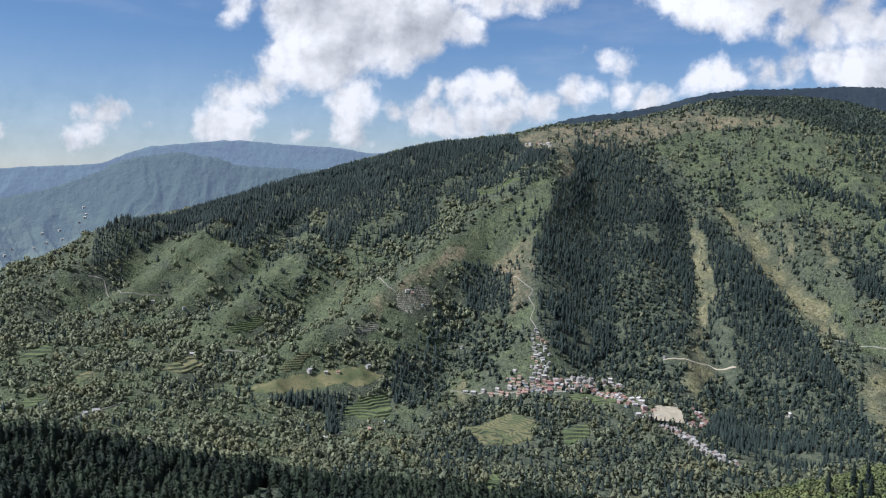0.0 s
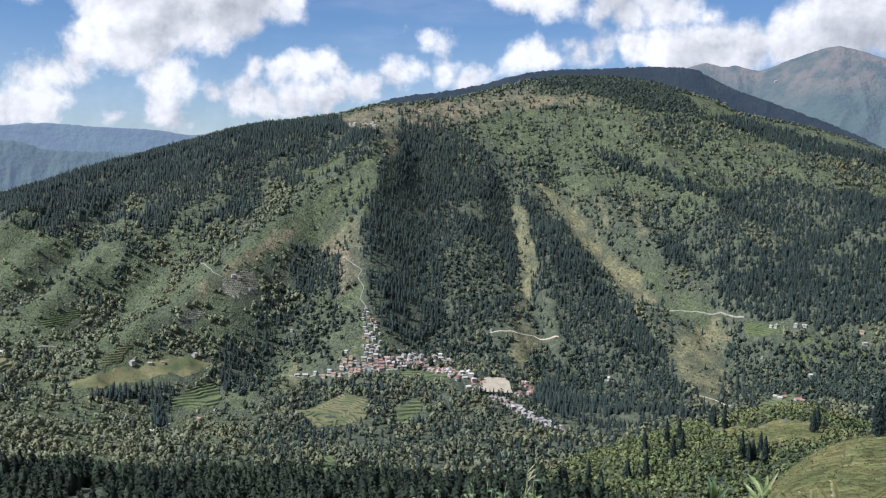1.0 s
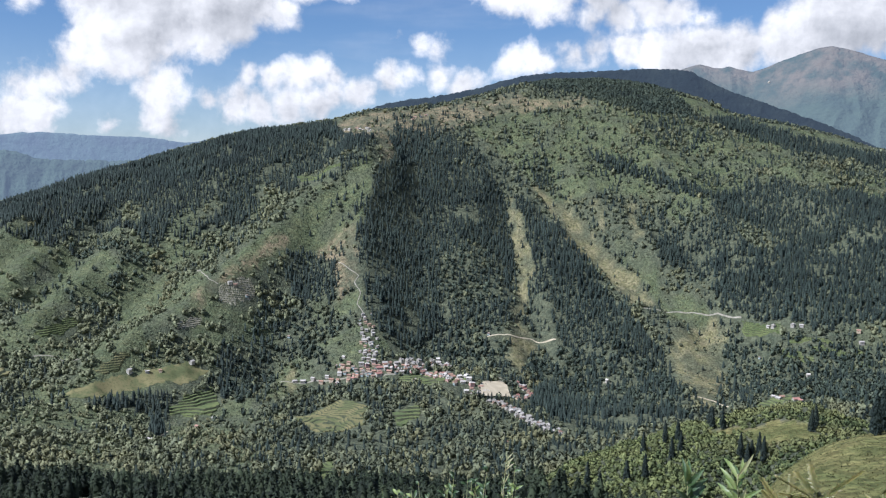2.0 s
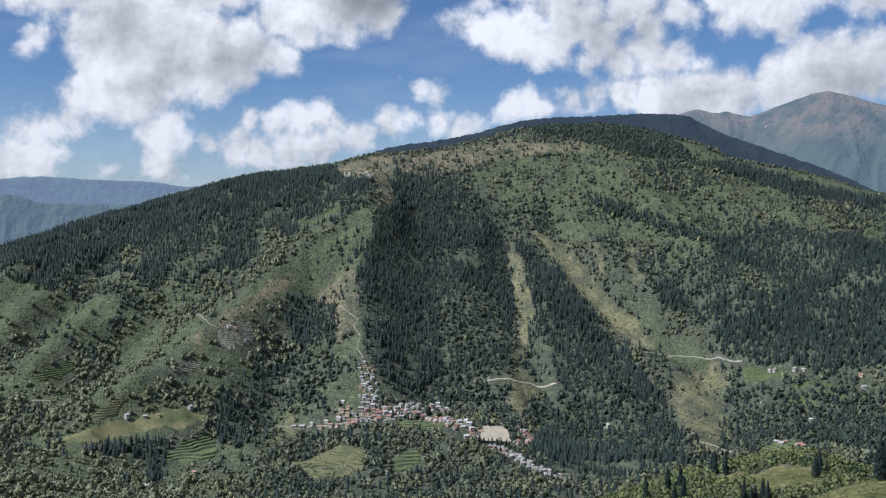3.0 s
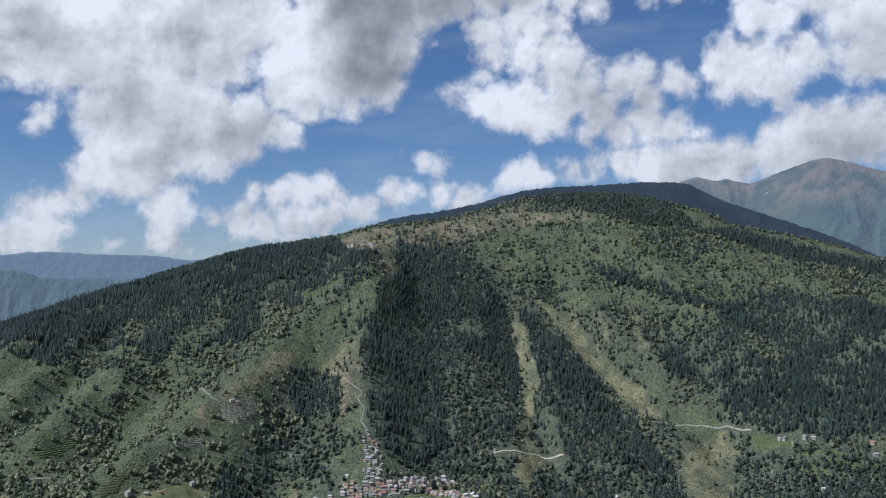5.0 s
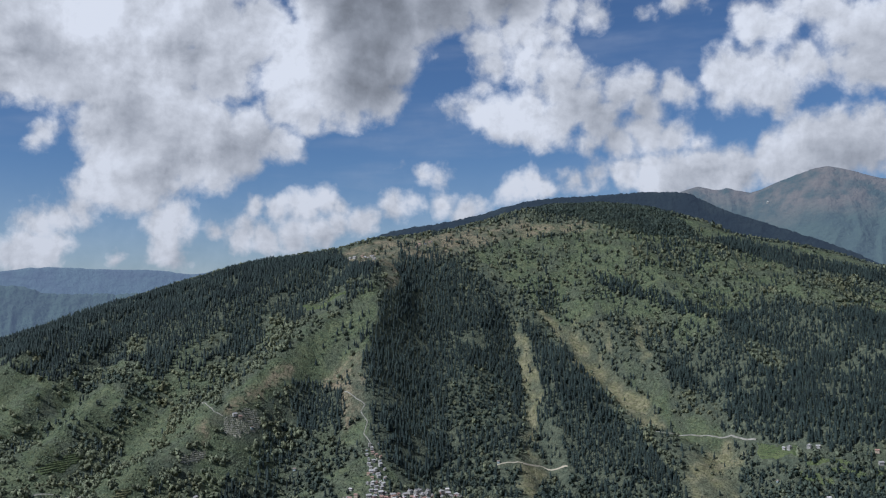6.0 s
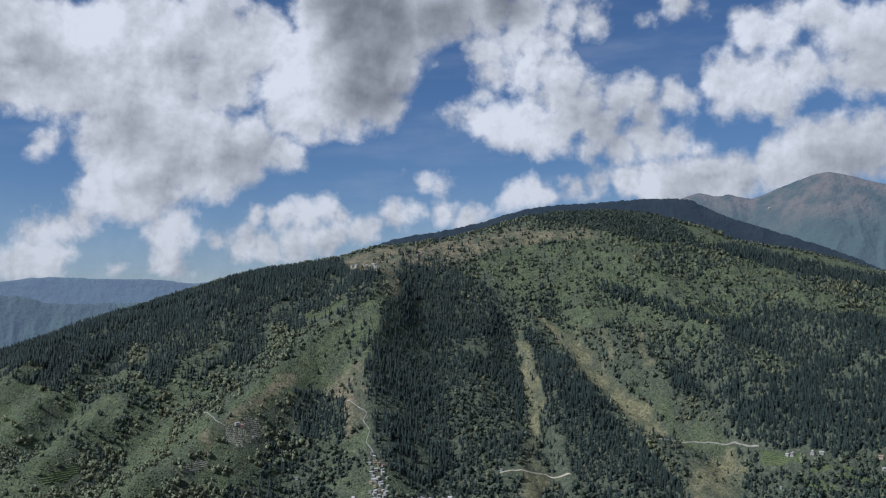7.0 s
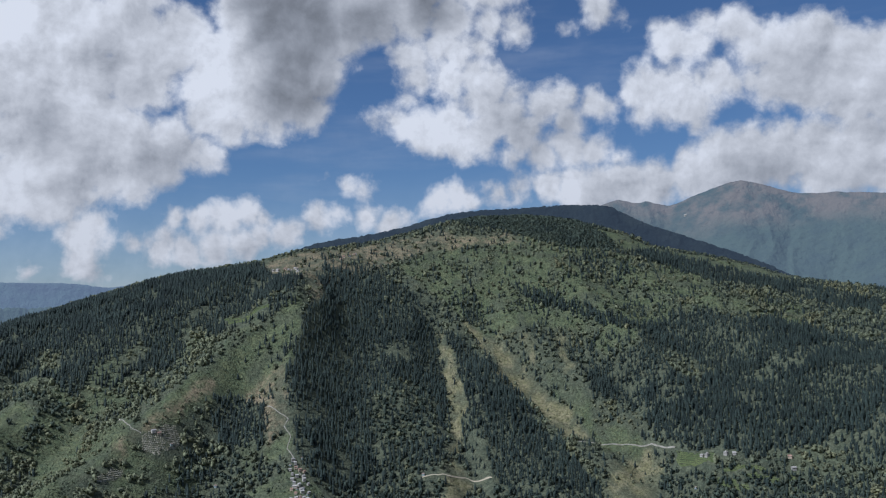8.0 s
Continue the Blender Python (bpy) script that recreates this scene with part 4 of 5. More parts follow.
def tufted_cedar(tufts, seed, slim=0.17):
    """A columnar conifer one metre tall, made of many drooping needle tufts round a dark core."""
    g = np.random.default_rng(seed)
    v, f, n = [], [], []

    def wide(t):
        return slim * (1 - 0.93 * t ** 1.9) * (0.75 + 0.25 * min(1, t * 6))
    for k in range(tufts):
        t = 0.05 + 0.93 * g.random() ** 1.1
        a = g.uniform(0, 6.2832)
        out = np.array([math.cos(a), math.sin(a), 0.25])
        c = np.array([math.cos(a), math.sin(a), 0]) * wide(t) * g.uniform(0.75, 1.1) + (0, 0, t)
        s = g.uniform(0.030, 0.058) * (1.25 - 0.6 * t)
        side = np.array([-math.sin(a), math.cos(a), 0]) * s
        i = len(v)
        v += [c + side * 0.9 - out * s * 0.5 + (0, 0, s * 0.5), c - side * 0.9 - out * s * 0.5 + (0, 0, s * 0.9), c + out * s * 1.1 - (0, 0, s * g.uniform(0.3, 1.2))]
        f.append((i, i + 1, i + 2))
        n += [out + g.normal(size=3) * 0.3] * 3
    i = len(v)
    v.append((0, 0, 1.0)), n.append((0, 0, 1))
    for t in (0.5, 0.06):
        for s in range(6):
            a = s * 1.0472
            v.append((0.8 * wide(t) * math.cos(a), 0.8 * wide(t) * math.sin(a), t)), n.append((math.cos(a), math.sin(a), 0.2))
    for s in range(6):
        e = (s + 1) % 6
        f += [(i, i + 1 + s, i + 1 + e), (i + 1 + s, i + 7 + s, i + 1 + e), (i + 1 + e, i + 7 + s, i + 7 + e)]
    n = np.array(n)
    return np.array(v), np.array(f), n / np.linalg.norm(n, axis=1)[:, None]


def crown_shape(tufts, seed, flat=0.85, core=True):
    """A broad crown one metre in radius: a lumpy heap of leaf tufts over a rough core."""
    g = np.random.default_rng(seed)
    hubs = [(np.array([0, 0, 0.75]), 0.75)] + [(np.array([g.uniform(-.5, .5), g.uniform(-.5, .5), g.uniform(0.5, 1.1)]), g.uniform(0.4, 0.6)) for _ in range(4)]
    v, f = [], []
    for k in range(tufts):
        c, rad = hubs[g.integers(len(hubs))]
        d = g.normal(size=3)
        d[2] = abs(d[2]) * 0.9 - 0.25
        d /= np.linalg.norm(d)
        p = c + d * rad * g.uniform(0.8, 1.05)
        n = d + g.normal(size=3) * 0.45
        a = np.cross(n, g.normal(size=3))
        a /= np.linalg.norm(a)
        b = np.cross(n, a)
        b /= np.linalg.norm(b)
        s = g.uniform(0.26, 0.46)
        i = len(v)
        v += [p + a * s, p - a * s * 0.5 + b * s * 0.87, p - a * s * 0.5 - b * s * 0.87]
        f.append((i, i + 1, i + 2))
    i = len(v)
    ring = 5
    v.append((0, 0, 1.2))
    for k in range(ring):
        a = k * 6.2832 / ring
        v.append((0.62 * math.cos(a), 0.62 * math.sin(a), 0.75))
    for k in range(ring):
        a = k * 6.2832 / ring + 0.6
        v.append((0.45 * math.cos(a), 0.45 * math.sin(a), 0.05))
    for k in range(ring):
        n = (k + 1) % ring
        f += [(i, i + 1 + k, i + 1 + n)] if not core else [(i, i + 1 + k, i + 1 + n), (i + 1 + k, i + 6 + k, i + 1 + n), (i + 1 + n, i + 6 + k, i + 6 + n)]
    v = np.array(v)
    n = v - (0, 0, 0.45) + g.normal(size=v.shape) * 0.22
    v[:, 2] *= flat
    return v, np.array(f), n / np.linalg.norm(n, axis=1)[:, None]


def tuft_shape(seed):
    """A tussock of coarse grass one metre tall: a few blades that lean outwards."""
    g = np.random.default_rng(seed)
    v, f, n = [], [], []
    for k in range(7):
        a, lean, up = g.uniform(0, 6.2832), g.uniform(0.15, 0.6), g.uniform(0.55, 1.0)
        out, side = np.array([math.cos(a), math.sin(a), 0]), np.array([-math.sin(a), math.cos(a), 0]) * g.uniform(0.16, 0.3)
        i = len(v)
        v += [out * 0.1 + side, out * 0.1 - side, out * lean + (0, 0, up)]
        f.append((i, i + 1, i + 2))
        n += [out * 0.4 + (0, 0, 0.8) + g.normal(size=3) * 0.15] * 3
    n = np.array(n)
    return np.array(v), np.array(f), n / np.linalg.norm(n, axis=1)[:, None]


def plant(name, x, y, tall, wide, shapes, material, label, category, sink=0.3, lift=0.0, west_haze=0.6):
    """Sets one shape at each place of the plan and joins them."""
    z = height(x, y) + EYE - sink
    # stunted growth along the windy crest
    crest = np.hypot(x, y) - spline(*SKYLINE_RANGE, np.degrees(np.arctan2(x, y)))
    tall = tall * (1 - 0.55 * rise(-100, -20, crest))
    pick = rng.integers(len(shapes), size=len(x))
    turn = rng.uniform(0, 6.2832, len(x))
    # tone raised towards the left slope: haze there put into the leaf colour
    tone = np.clip(rng.beta(1.1, 1.5, len(x)) + lift + 0.25 * fractal(x / 60, y / 60, 2, 91) + west_haze * rise(-200, -480, x), 0, 1)
    vs, fs, ts, ns, base = [], [], [], [], 0
    for k, (v, f, n) in enumerate(shapes):
        w = np.where(pick == k)[0]
        if not len(w):
            continue
        c, s = np.cos(turn[w])[:, None], np.sin(turn[w])[:, None]
        px = x[w][:, None] + wide[w][:, None] * (v[:, 0] * c - v[:, 1] * s)
        py = y[w][:, None] + wide[w][:, None] * (v[:, 0] * s + v[:, 1] * c)
        pz = z[w][:, None] + tall[w][:, None] * v[:, 2]
        vs.append(np.stack([px, py, pz], -1).reshape(-1, 3))
        fs.append((f[None] + base + len(v) * np.arange(len(w))[:, None, None]).reshape(-1, 3))
        ts.append(np.repeat(tone[w], len(v)))
        ns.append(np.stack([n[:, 0] * c - n[:, 1] * s, n[:, 0] * s + n[:, 1] * c, n[:, 2] + 0 * c], -1).reshape(-1, 3))
        base += len(v) * len(w)
    vs, fs = np.concatenate(vs), np.concatenate(fs)
    me = bpy.data.meshes.new(name)
    me.vertices.add(len(vs)), me.loops.add(fs.size), me.polygons.add(len(fs))
    me.vertices.foreach_set("co", vs.astype(np.float32).ravel())
    me.loops.foreach_set("vertex_index", fs.astype(np.int32).ravel())
    me.polygons.foreach_set("loop_start", np.arange(0, fs.size, 3, dtype=np.int32))
    me.update(calc_edges=True)
    me.polygons.foreach_set("use_smooth", np.ones(len(fs), bool))
    me.normals_split_custom_set_from_vertices(np.concatenate(ns))
    me.materials.append(material)
    weights(me, "tone", np.concatenate(ts))
    return tagged(new(name, me), label, category, kind="stuff")


def spread(spacing, y0, y1, stir=0.45):
    """Jittered places of the plan in the wedge before the lookout."""
    xs, ys = np.meshgrid(np.arange(-1750, 1450, spacing), np.arange(y0, y1, spacing))
    x = (xs + rng.uniform(-stir, stir, xs.shape) * spacing).ravel()
    y = (ys + rng.uniform(-stir, stir, xs.shape) * spacing).ravel()
    b, r = np.degrees(np.arctan2(x, y)), np.hypot(x, y)
    keep = (b > -38.3) & (b < 32.3) & (r < spline(*SKYLINE_RANGE, b) + 45)
    return x[keep], y[keep]


def open_ground(x, y, tracks=4.0):
    """Places kept free of trees: fields, the sand lot, tracks and houses."""
    free = np.zeros(len(x), bool)
    r = np.hypot(x, y)
    for p in FIELDS[:15] + FIELDS[19:] + SANDLOT:
        for clear in (0, 10, 20):
            free |= within(x * (1 + clear / r), y * (1 + clear / r), p)
    for line in TRACKS + [SPUR_ROW, MAIN_STREET, UPPER_STREET, LOWER_STREET, SCHOOL_SIDE, WEST_LANE, HILLTOP, EAST_FARM, EAST_HAMLET]:
        gap = tracks if line in TRACKS else 13.0
        for (ax, ay), (bx, by) in zip(line, line[1:]):
            t = np.clip(((x - ax) * (bx - ax) + (y - ay) * (by - ay)) / ((bx - ax) ** 2 + (by - ay) ** 2 + 1e-6), 0, 1)
            free |= np.hypot(x - ax - t * (bx - ax), y - ay - t * (by - ay)) < gap
            if line in TRACKS:
                u, v = x * (1 + 9 / r), y * (1 + 9 / r)
                t = np.clip(((u - ax) * (bx - ax) + (v - ay) * (by - ay)) / ((bx - ax) ** 2 + (by - ay) ** 2 + 1e-6), 0, 1)
                free |= np.hypot(u - ax - t * (bx - ax), v - ay - t * (by - ay)) < 6
    for hx, hy in LONE_HOUSES:
        free |= np.hypot(x - hx, y - hy) < 9
    return free


FAR_CEDARS = [cedar_shape(4, 5, s) for s in range(10)]
NEAR_CEDARS = [tufted_cedar(66, s) for s in range(20, 26)]
CROWNS = [crown_shape(24, s) for s in range(40, 48)]
BUSHES = [crown_shape(8, s, 0.9, False) for s in range(60, 66)]

# conifer woods of the mountain
x, y = spread(7.2, 1000, 2960)
wood = ragged_in(x, y, CEDARS) & ~ragged_in(x, y, GAPS, 5) & ~open_ground(x, y)
wood |= ragged_in(x, y, OPEN_CEDARS, 14) & ~open_ground(x, y) & (rng.random(len(x)) < 0.3)
wood &= ~(ragged_in(x, y, HOLLOWS, 16) & (rng.random(len(x)) < 0.75))
wood &= rng.random(len(x)) < np.where(fractal(x / 70, y / 70, 3, 13) > -0.55, 0.93, 0.3)
x, y = x[wood], y[wood]
tall = rng.triangular(9, 15, 21, len(x)) * (1 + 0.2 * fractal(x / 80, y / 80, 2, 23))
plant("conifer_wood", x, y, tall, tall * rng.uniform(0.95, 1.45, len(x)), FAR_CEDARS, CEDAR, "dense dark green conifer wood on the steep slope", "trees", west_haze=0.0)

# broad-leaved woods and single conifers between the fields
x, y = spread(8.8, 1000, 2960)
cedar, gap = ragged_in(x, y, CEDARS), ragged_in(x, y, GAPS, 5)
grass = ragged_in(x, y, MEADOWS + DRY)
slide = ragged_in(x, y, SLIDES, 6)
free = open_ground(x, y) | (cedar & ~gap & ~(ragged_in(x, y, HOLLOWS, 16) & (rng.random(len(x)) < 0.75))) | (slide & (rng.random(len(x)) < 0.92)) | ragged_in(x, y, DARK_TOP)
high = (np.hypot(x, y) > 2100) & (x > 0)
chance = np.where(ragged_in(x, y, DRY, 6), 0.16, 0) + ~ragged_in(x, y, DRY, 6) * np.where(grass, np.where(high, np.where(fractal(x / 75, y / 75, 3, 119) > -0.02, 0.8, 0.26), 0.05), 0.93) * np.where(fractal(x / 110, y / 110, 3, 31) > -0.5, 1, 0.35)
chance = chance * (1 - 0.5 * rise(-0.35, 0.35, fractal(x / 70, y / 70, 4, 111)) * np.maximum(rise(-180, -300, x), 0.3 * rise(560, 640, x)))
leafy = ~free & (rng.random(len(x)) < np.where(ragged_in(x, y, SHOULDER, 6), 0.04, chance))
hollow = (height(x + 45, y) + height(x - 45, y)) / 2 - height(x, y)
kind = rng.random(len(x)) < 0.13 + 0.10 * rise(-250, -150, x) + 0.2 * (fractal(x / 130 + 9, y / 130, 2, 37) > 0.25) + 0.28 * rise(1.0, 6.0, hollow) - 0.22 * rise(-300, -420, x)
leafy &= rng.random(len(x)) < 1 - 0.4 * rise(-1.0, -6.0, hollow)
in_hollow = ragged_in(x, y, HOLLOWS, 16) & (rng.random(len(x)) < 0.8)
lx, ly = x[leafy & ~kind & ~in_hollow], y[leafy & ~kind & ~in_hollow]
wide = rng.triangular(2.0, 4.4, 8.4, len(lx)) * (1 + 0.22 * fractal(lx / 35, ly / 35, 2, 127)) * np.where(ragged_in(lx, ly, SLIDES, 6), 0.6, 1)
plant("broadleaf_wood", lx, ly, wide * rng.uniform(0.9, 1.75, len(lx)), wide, CROWNS, LEAVES, "mixed green broad-leaved wood with rounded crowns", "trees")
cx, cy = x[leafy & kind], y[leafy & kind]
tall = rng.triangular(7, 13, 19, len(cx))
plant("scattered_conifers", cx, cy, tall, tall * rng.uniform(1.0, 1.5, len(cx)), FAR_CEDARS, CEDAR, "dark conifers scattered among the broad-leaved trees", "trees", west_haze=0.2)

# dark round-crowned woods in the hollows
dark = leafy & ~kind & in_hollow
dx, dy = x[dark], y[dark]
wide = rng.triangular(2.6, 4.6, 7.8, len(dx))
plant("hollow_wood", dx, dy, wide * rng.uniform(1.1, 1.9, len(dx)), wide, CROWNS, OAK, "dark round-crowned broad-leaved wood in the hollows", "trees", west_haze=0.3)

# dark round-crowned wood on the summit
x, y = spread(7.0, 2200, 2990)
top_wood = ragged_in(x, y, DARK_TOP, 5) & ~ragged_in(x, y, SHOULDER, 4) & (rng.random(len(x)) < 0.9)
x, y = x[top_wood], y[top_wood]
wide = rng.uniform(3.2, 5.4, len(x))
plant("summit_wood", x, y, wide * rng.uniform(1.2, 1.9, len(x)), wide, CROWNS, OAK, "dark round-crowned wood on the summit", "trees")

# scrub on the grassy slopes and slides
x, y = spread(5.6, 1000, 2900)
waste = np.maximum(rise(-180, -300, x), 0.8 * rise(560, 640, x)) * ~ragged_in(x, y, CEDARS)
likely = np.maximum(0.85 * waste, 0.92 * ragged_in(x, y, MEADOWS))
likely = np.where(ragged_in(x, y, DRY), 0.28, np.where(ragged_in(x, y, SLIDES), 0.32, likely)) * (0.45 + 0.55 * (fractal(x / 45, y / 45, 3, 47) > -0.1))
thin = (rng.random(len(x)) < np.where(ragged_in(x, y, SHOULDER, 6), 0.3, likely)) & ~open_ground(x, y)
x, y = x[thin], y[thin]
wide = rng.triangular(0.7, 1.3, 3.0, len(x))
plant("slope_scrub", x, y, wide * rng.uniform(0.8, 1.2, len(x)), wide, BUSHES, SCRUB, "low green scrub dotted over the grassy slopes", "bushes")

# the near slopes below the lookout: tall conifers on the left, bushes on the right
x, y = spread(8.2, 380, 800)
b = np.degrees(np.arctan2(x, y))
stand = (b < 7 - 9 * (np.hypot(x, y) - 560) / 200 + 2 * fractal(x / 50, y / 50, 2, 3)) & (rng.random(len(x)) < 0.86) & (fractal(x / 60, y / 60, 2, 67) > -0.75)
x, y = x[stand], y[stand]
tall = rng.uniform(11, 19, len(x))
plant("near_conifer_wood", x, y, tall, tall * rng.uniform(1.25, 1.9, len(x)), NEAR_CEDARS, NEAR_CEDAR, "tall dark conifers on the slope below the lookout", "trees", west_haze=0.0)
x, y = spread(3.5, 380, 800)
b = np.degrees(np.arctan2(x, y))
r = np.hypot(x, y)
hill = (r < 455) & (x / y > 0.27)
bushy = (b > 3) & (r < 770) & ~hill & ~ragged_in(x, y, NEAR_DRY, 4) & (rng.random(len(x)) < 0.8)
bushy |= hill & (rng.random(len(x)) < 0.010)
x, y = x[bushy], y[bushy]
wide = rng.triangular(0.9, 1.9, 3.4, len(x))
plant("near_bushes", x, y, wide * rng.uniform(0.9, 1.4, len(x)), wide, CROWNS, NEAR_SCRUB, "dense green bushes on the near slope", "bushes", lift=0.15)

# grass and low scrub on the near hill
x, y = spread(1.7, 250, 760, 1.5)
b, r = np.degrees(np.arctan2(x, y)), np.hypot(x, y)
tuft = (((b > 14) & (r < 480)) | ragged_in(x, y, NEAR_DRY, 4)) & (rng.random(len(x)) < 0.55 + 0.4 * (fractal(x / 30, y / 30, 3, 57) > 0))
x, y = x[tuft], y[tuft]
wide = rng.uniform(0.5, 1.1, len(x))
plant("hill_grass", x, y, wide * rng.uniform(0.32, 0.6, len(x)), wide, [tuft_shape(s) for s in range(80, 86)], GRASS, "coarse yellow-green grass on the near hill", "grass", 0.1)

# ---- terraced fields, the sand lot and tracks ----
def terraced_field(polygon, step, material, label):
    """Level treads and steep banks cut into the slope inside a polygon; with no step, one even field."""
    p = np.array(polygon, float)
    lo, hi = p.min(0) - 4, p.max(0) + 4
    cell = 1.3 if np.prod(hi - lo) < 24000 else 2.0
    xs, ys = np.meshgrid(np.arange(lo[0], hi[0], cell), np.arange(lo[1], hi[1], cell), indexing="ij")
    u, v = xs + 6 * fractal(xs / 18, ys / 18, 3, 7), ys + 6 * fractal(xs / 18, ys / 18, 3, 8)
    inside = within(u, v, polygon)
    g = height(xs.ravel(), ys.ravel()).reshape(xs.shape)
    smooth = g + 1.2 * fractal(xs / 40, ys / 40, 2, 77)
    gx, gy = np.gradient(g, cell)
    step = step and float(np.clip(np.median(np.hypot(gx, gy)[inside]) * step, 0.5, 3.2))
    q = smooth / (step or 1.0)
    k = np.floor(q)
    t = q - k
    level = (k + np.clip((t - 0.76) / 0.24, 0, 1)) * step + 0.76 * step
    if not step:
        level, t = smooth + 0.8, 0 * t
    z = np.where(inside, np.maximum(level, g + 0.3), g - 1.0) + EYE
    cells = inside[:-1, :-1] | inside[1:, :-1] | inside[:-1, 1:] | inside[1:, 1:]
    i = np.arange(xs.size).reshape(xs.shape)
    f = np.stack([i[:-1, :-1], i[1:, :-1], i[1:, 1:], i[:-1, 1:]], -1)[cells]
    bank = ((t > 0.74) & inside)[:-1, :-1][cells]
    used, back = np.unique(f, return_inverse=True)
    co = np.stack([xs, ys, z], -1).reshape(-1, 3)[used]
    me = net("terraced_field", co.tolist(), back.reshape(f.shape).tolist(), [material, BANK], False, bank.astype(int))
    return tagged(new("terraced_field", me), label, "field", "fields on the slope")


for k, polygon in enumerate(FIELDS):
    ripe = k in (0, 2, 6, 9, 12, 13)
    terraced_field(polygon, 0.0 if k == 0 else 24.0 if k in (9, 10) else 9.0 if k in (1, 2, 5) else 12.0, STONE_PLOT if k in (5, 6) else GOLD_CROP if ripe else GREEN_CROP,
                   "stony terraced plots with low walls" if k in (5, 6) else "golden terraced field of ripe crop on the slope" if ripe else "green terraced field cut into the slope")


def sand_lot(polygon):
    """A worn sand pitch laid on the slope, with its bank all round."""
    p = np.array(polygon, float)
    z = height(p[:, 0], p[:, 1]) + EYE + 2.5
    # one even plane through the corners
    fit = np.linalg.lstsq(np.column_stack([p, np.ones(4)]), z, rcond=None)[0]
    n = 8
    u, v = [w.ravel() for w in np.meshgrid(np.linspace(0, 1, n), np.linspace(0, 1, n), indexing="ij")]
    q = ((1 - u) * (1 - v))[:, None] * p[0] + (u * (1 - v))[:, None] * p[1] + (u * v)[:, None] * p[2] + ((1 - u) * v)[:, None] * p[3]
    level = np.maximum(q @ fit[:2] + fit[2], height(q[:, 0], q[:, 1]) + EYE + 0.5)
    top = np.column_stack([q, level])
    i = np.arange(n * n).reshape(n, n)
    faces = np.stack([i[:-1, :-1], i[:-1, 1:], i[1:, 1:], i[1:, :-1]], -1).reshape(-1, 4).tolist()
    sand = len(faces)
    rim = np.concatenate([i[:-1, 0], i[-1, :-1], i[:0:-1, -1], i[0, :0:-1]])
    verts = np.concatenate([top, top[rim] - (0, 0, 5)])
    for k in range(len(rim)):
        e = (k + 1) % len(rim)
        faces.append([int(rim[k]), n * n + k, n * n + e, int(rim[e])])
    me = net("sports_ground", verts.tolist(), faces, [SAND, BANK], False, [0] * sand + [1] * (len(faces) - sand))
    return tagged(new("sports_ground", me), "level pale sand sports ground of the village", "sports ground")


sand_lot(SANDLOT[0])


def track(line, width, material):
    """An earth road cut along the slope, with a flat top and a bank below."""
    p = np.array(line, float)
    d = np.concatenate([[0], np.cumsum(np.hypot(*np.diff(p, axis=0).T))])
    s = np.linspace(0, d[-1], max(6, int(d[-1] / 5)))
    x, y = np.interp(s, d, p[:, 0]), np.interp(s, d, p[:, 1])
    x, y = x + 1.5 * fractal(s / 25, s * 0, 2, 3), y + 1.5 * fractal(s / 25, s * 0 + 9, 2, 4)
    nx, ny = -np.gradient(y), np.gradient(x)
    n = np.hypot(nx, ny)
    nx, ny = nx / n, ny / n
    side = (width / 2 * (0.8 + 0.3 * grain(s / 12, s * 0, 6)))
    z0 = np.maximum(height(x + nx * side, y + ny * side), height(x - nx * side, y - ny * side)) * 0.6 + height(x, y) * 0.4 + EYE + 0.4
    rows = [np.stack([x + o * nx * side, y + o * ny * side, z0 + dz], -1) for o, dz in ((-1.5, -3.5), (-1, 0), (0, 0.15), (1, 0), (1.5, -3.5))]
    v = np.stack(rows, 1).reshape(-1, 3)
    i = np.arange(len(v)).reshape(-1, 5)
    f = np.stack([i[:-1, :-1], i[1:, :-1], i[1:, 1:], i[:-1, 1:]], -1).reshape(-1, 4)
    return tagged(new("road", net("road", v.tolist(), f.tolist(), material)), "pale earth track across the slope", "road", kind="structure")


for k, line in enumerate(TRACKS):
    track(line, 4.2 if k == 2 else 2.8 if k == 0 else 1.7 if k in (6, 3) else 2.4, SAND if k in (0, 2, 10) else EARTH)


# ---- houses ----
def box(bm, x0, x1, y0, y1, z0, z1):
    v = [bm.verts.new((x, y, z)) for z in (z0, z1) for x, y in ((x0, y0), (x1, y0), (x1, y1), (x0, y1))]
    for q in ((3, 2, 1, 0), (4, 5, 6, 7), (0, 1, 5, 4), (1, 2, 6, 5), (2, 3, 7, 6), (3, 0, 4, 7)):
        bm.faces.new([v[i] for i in q])


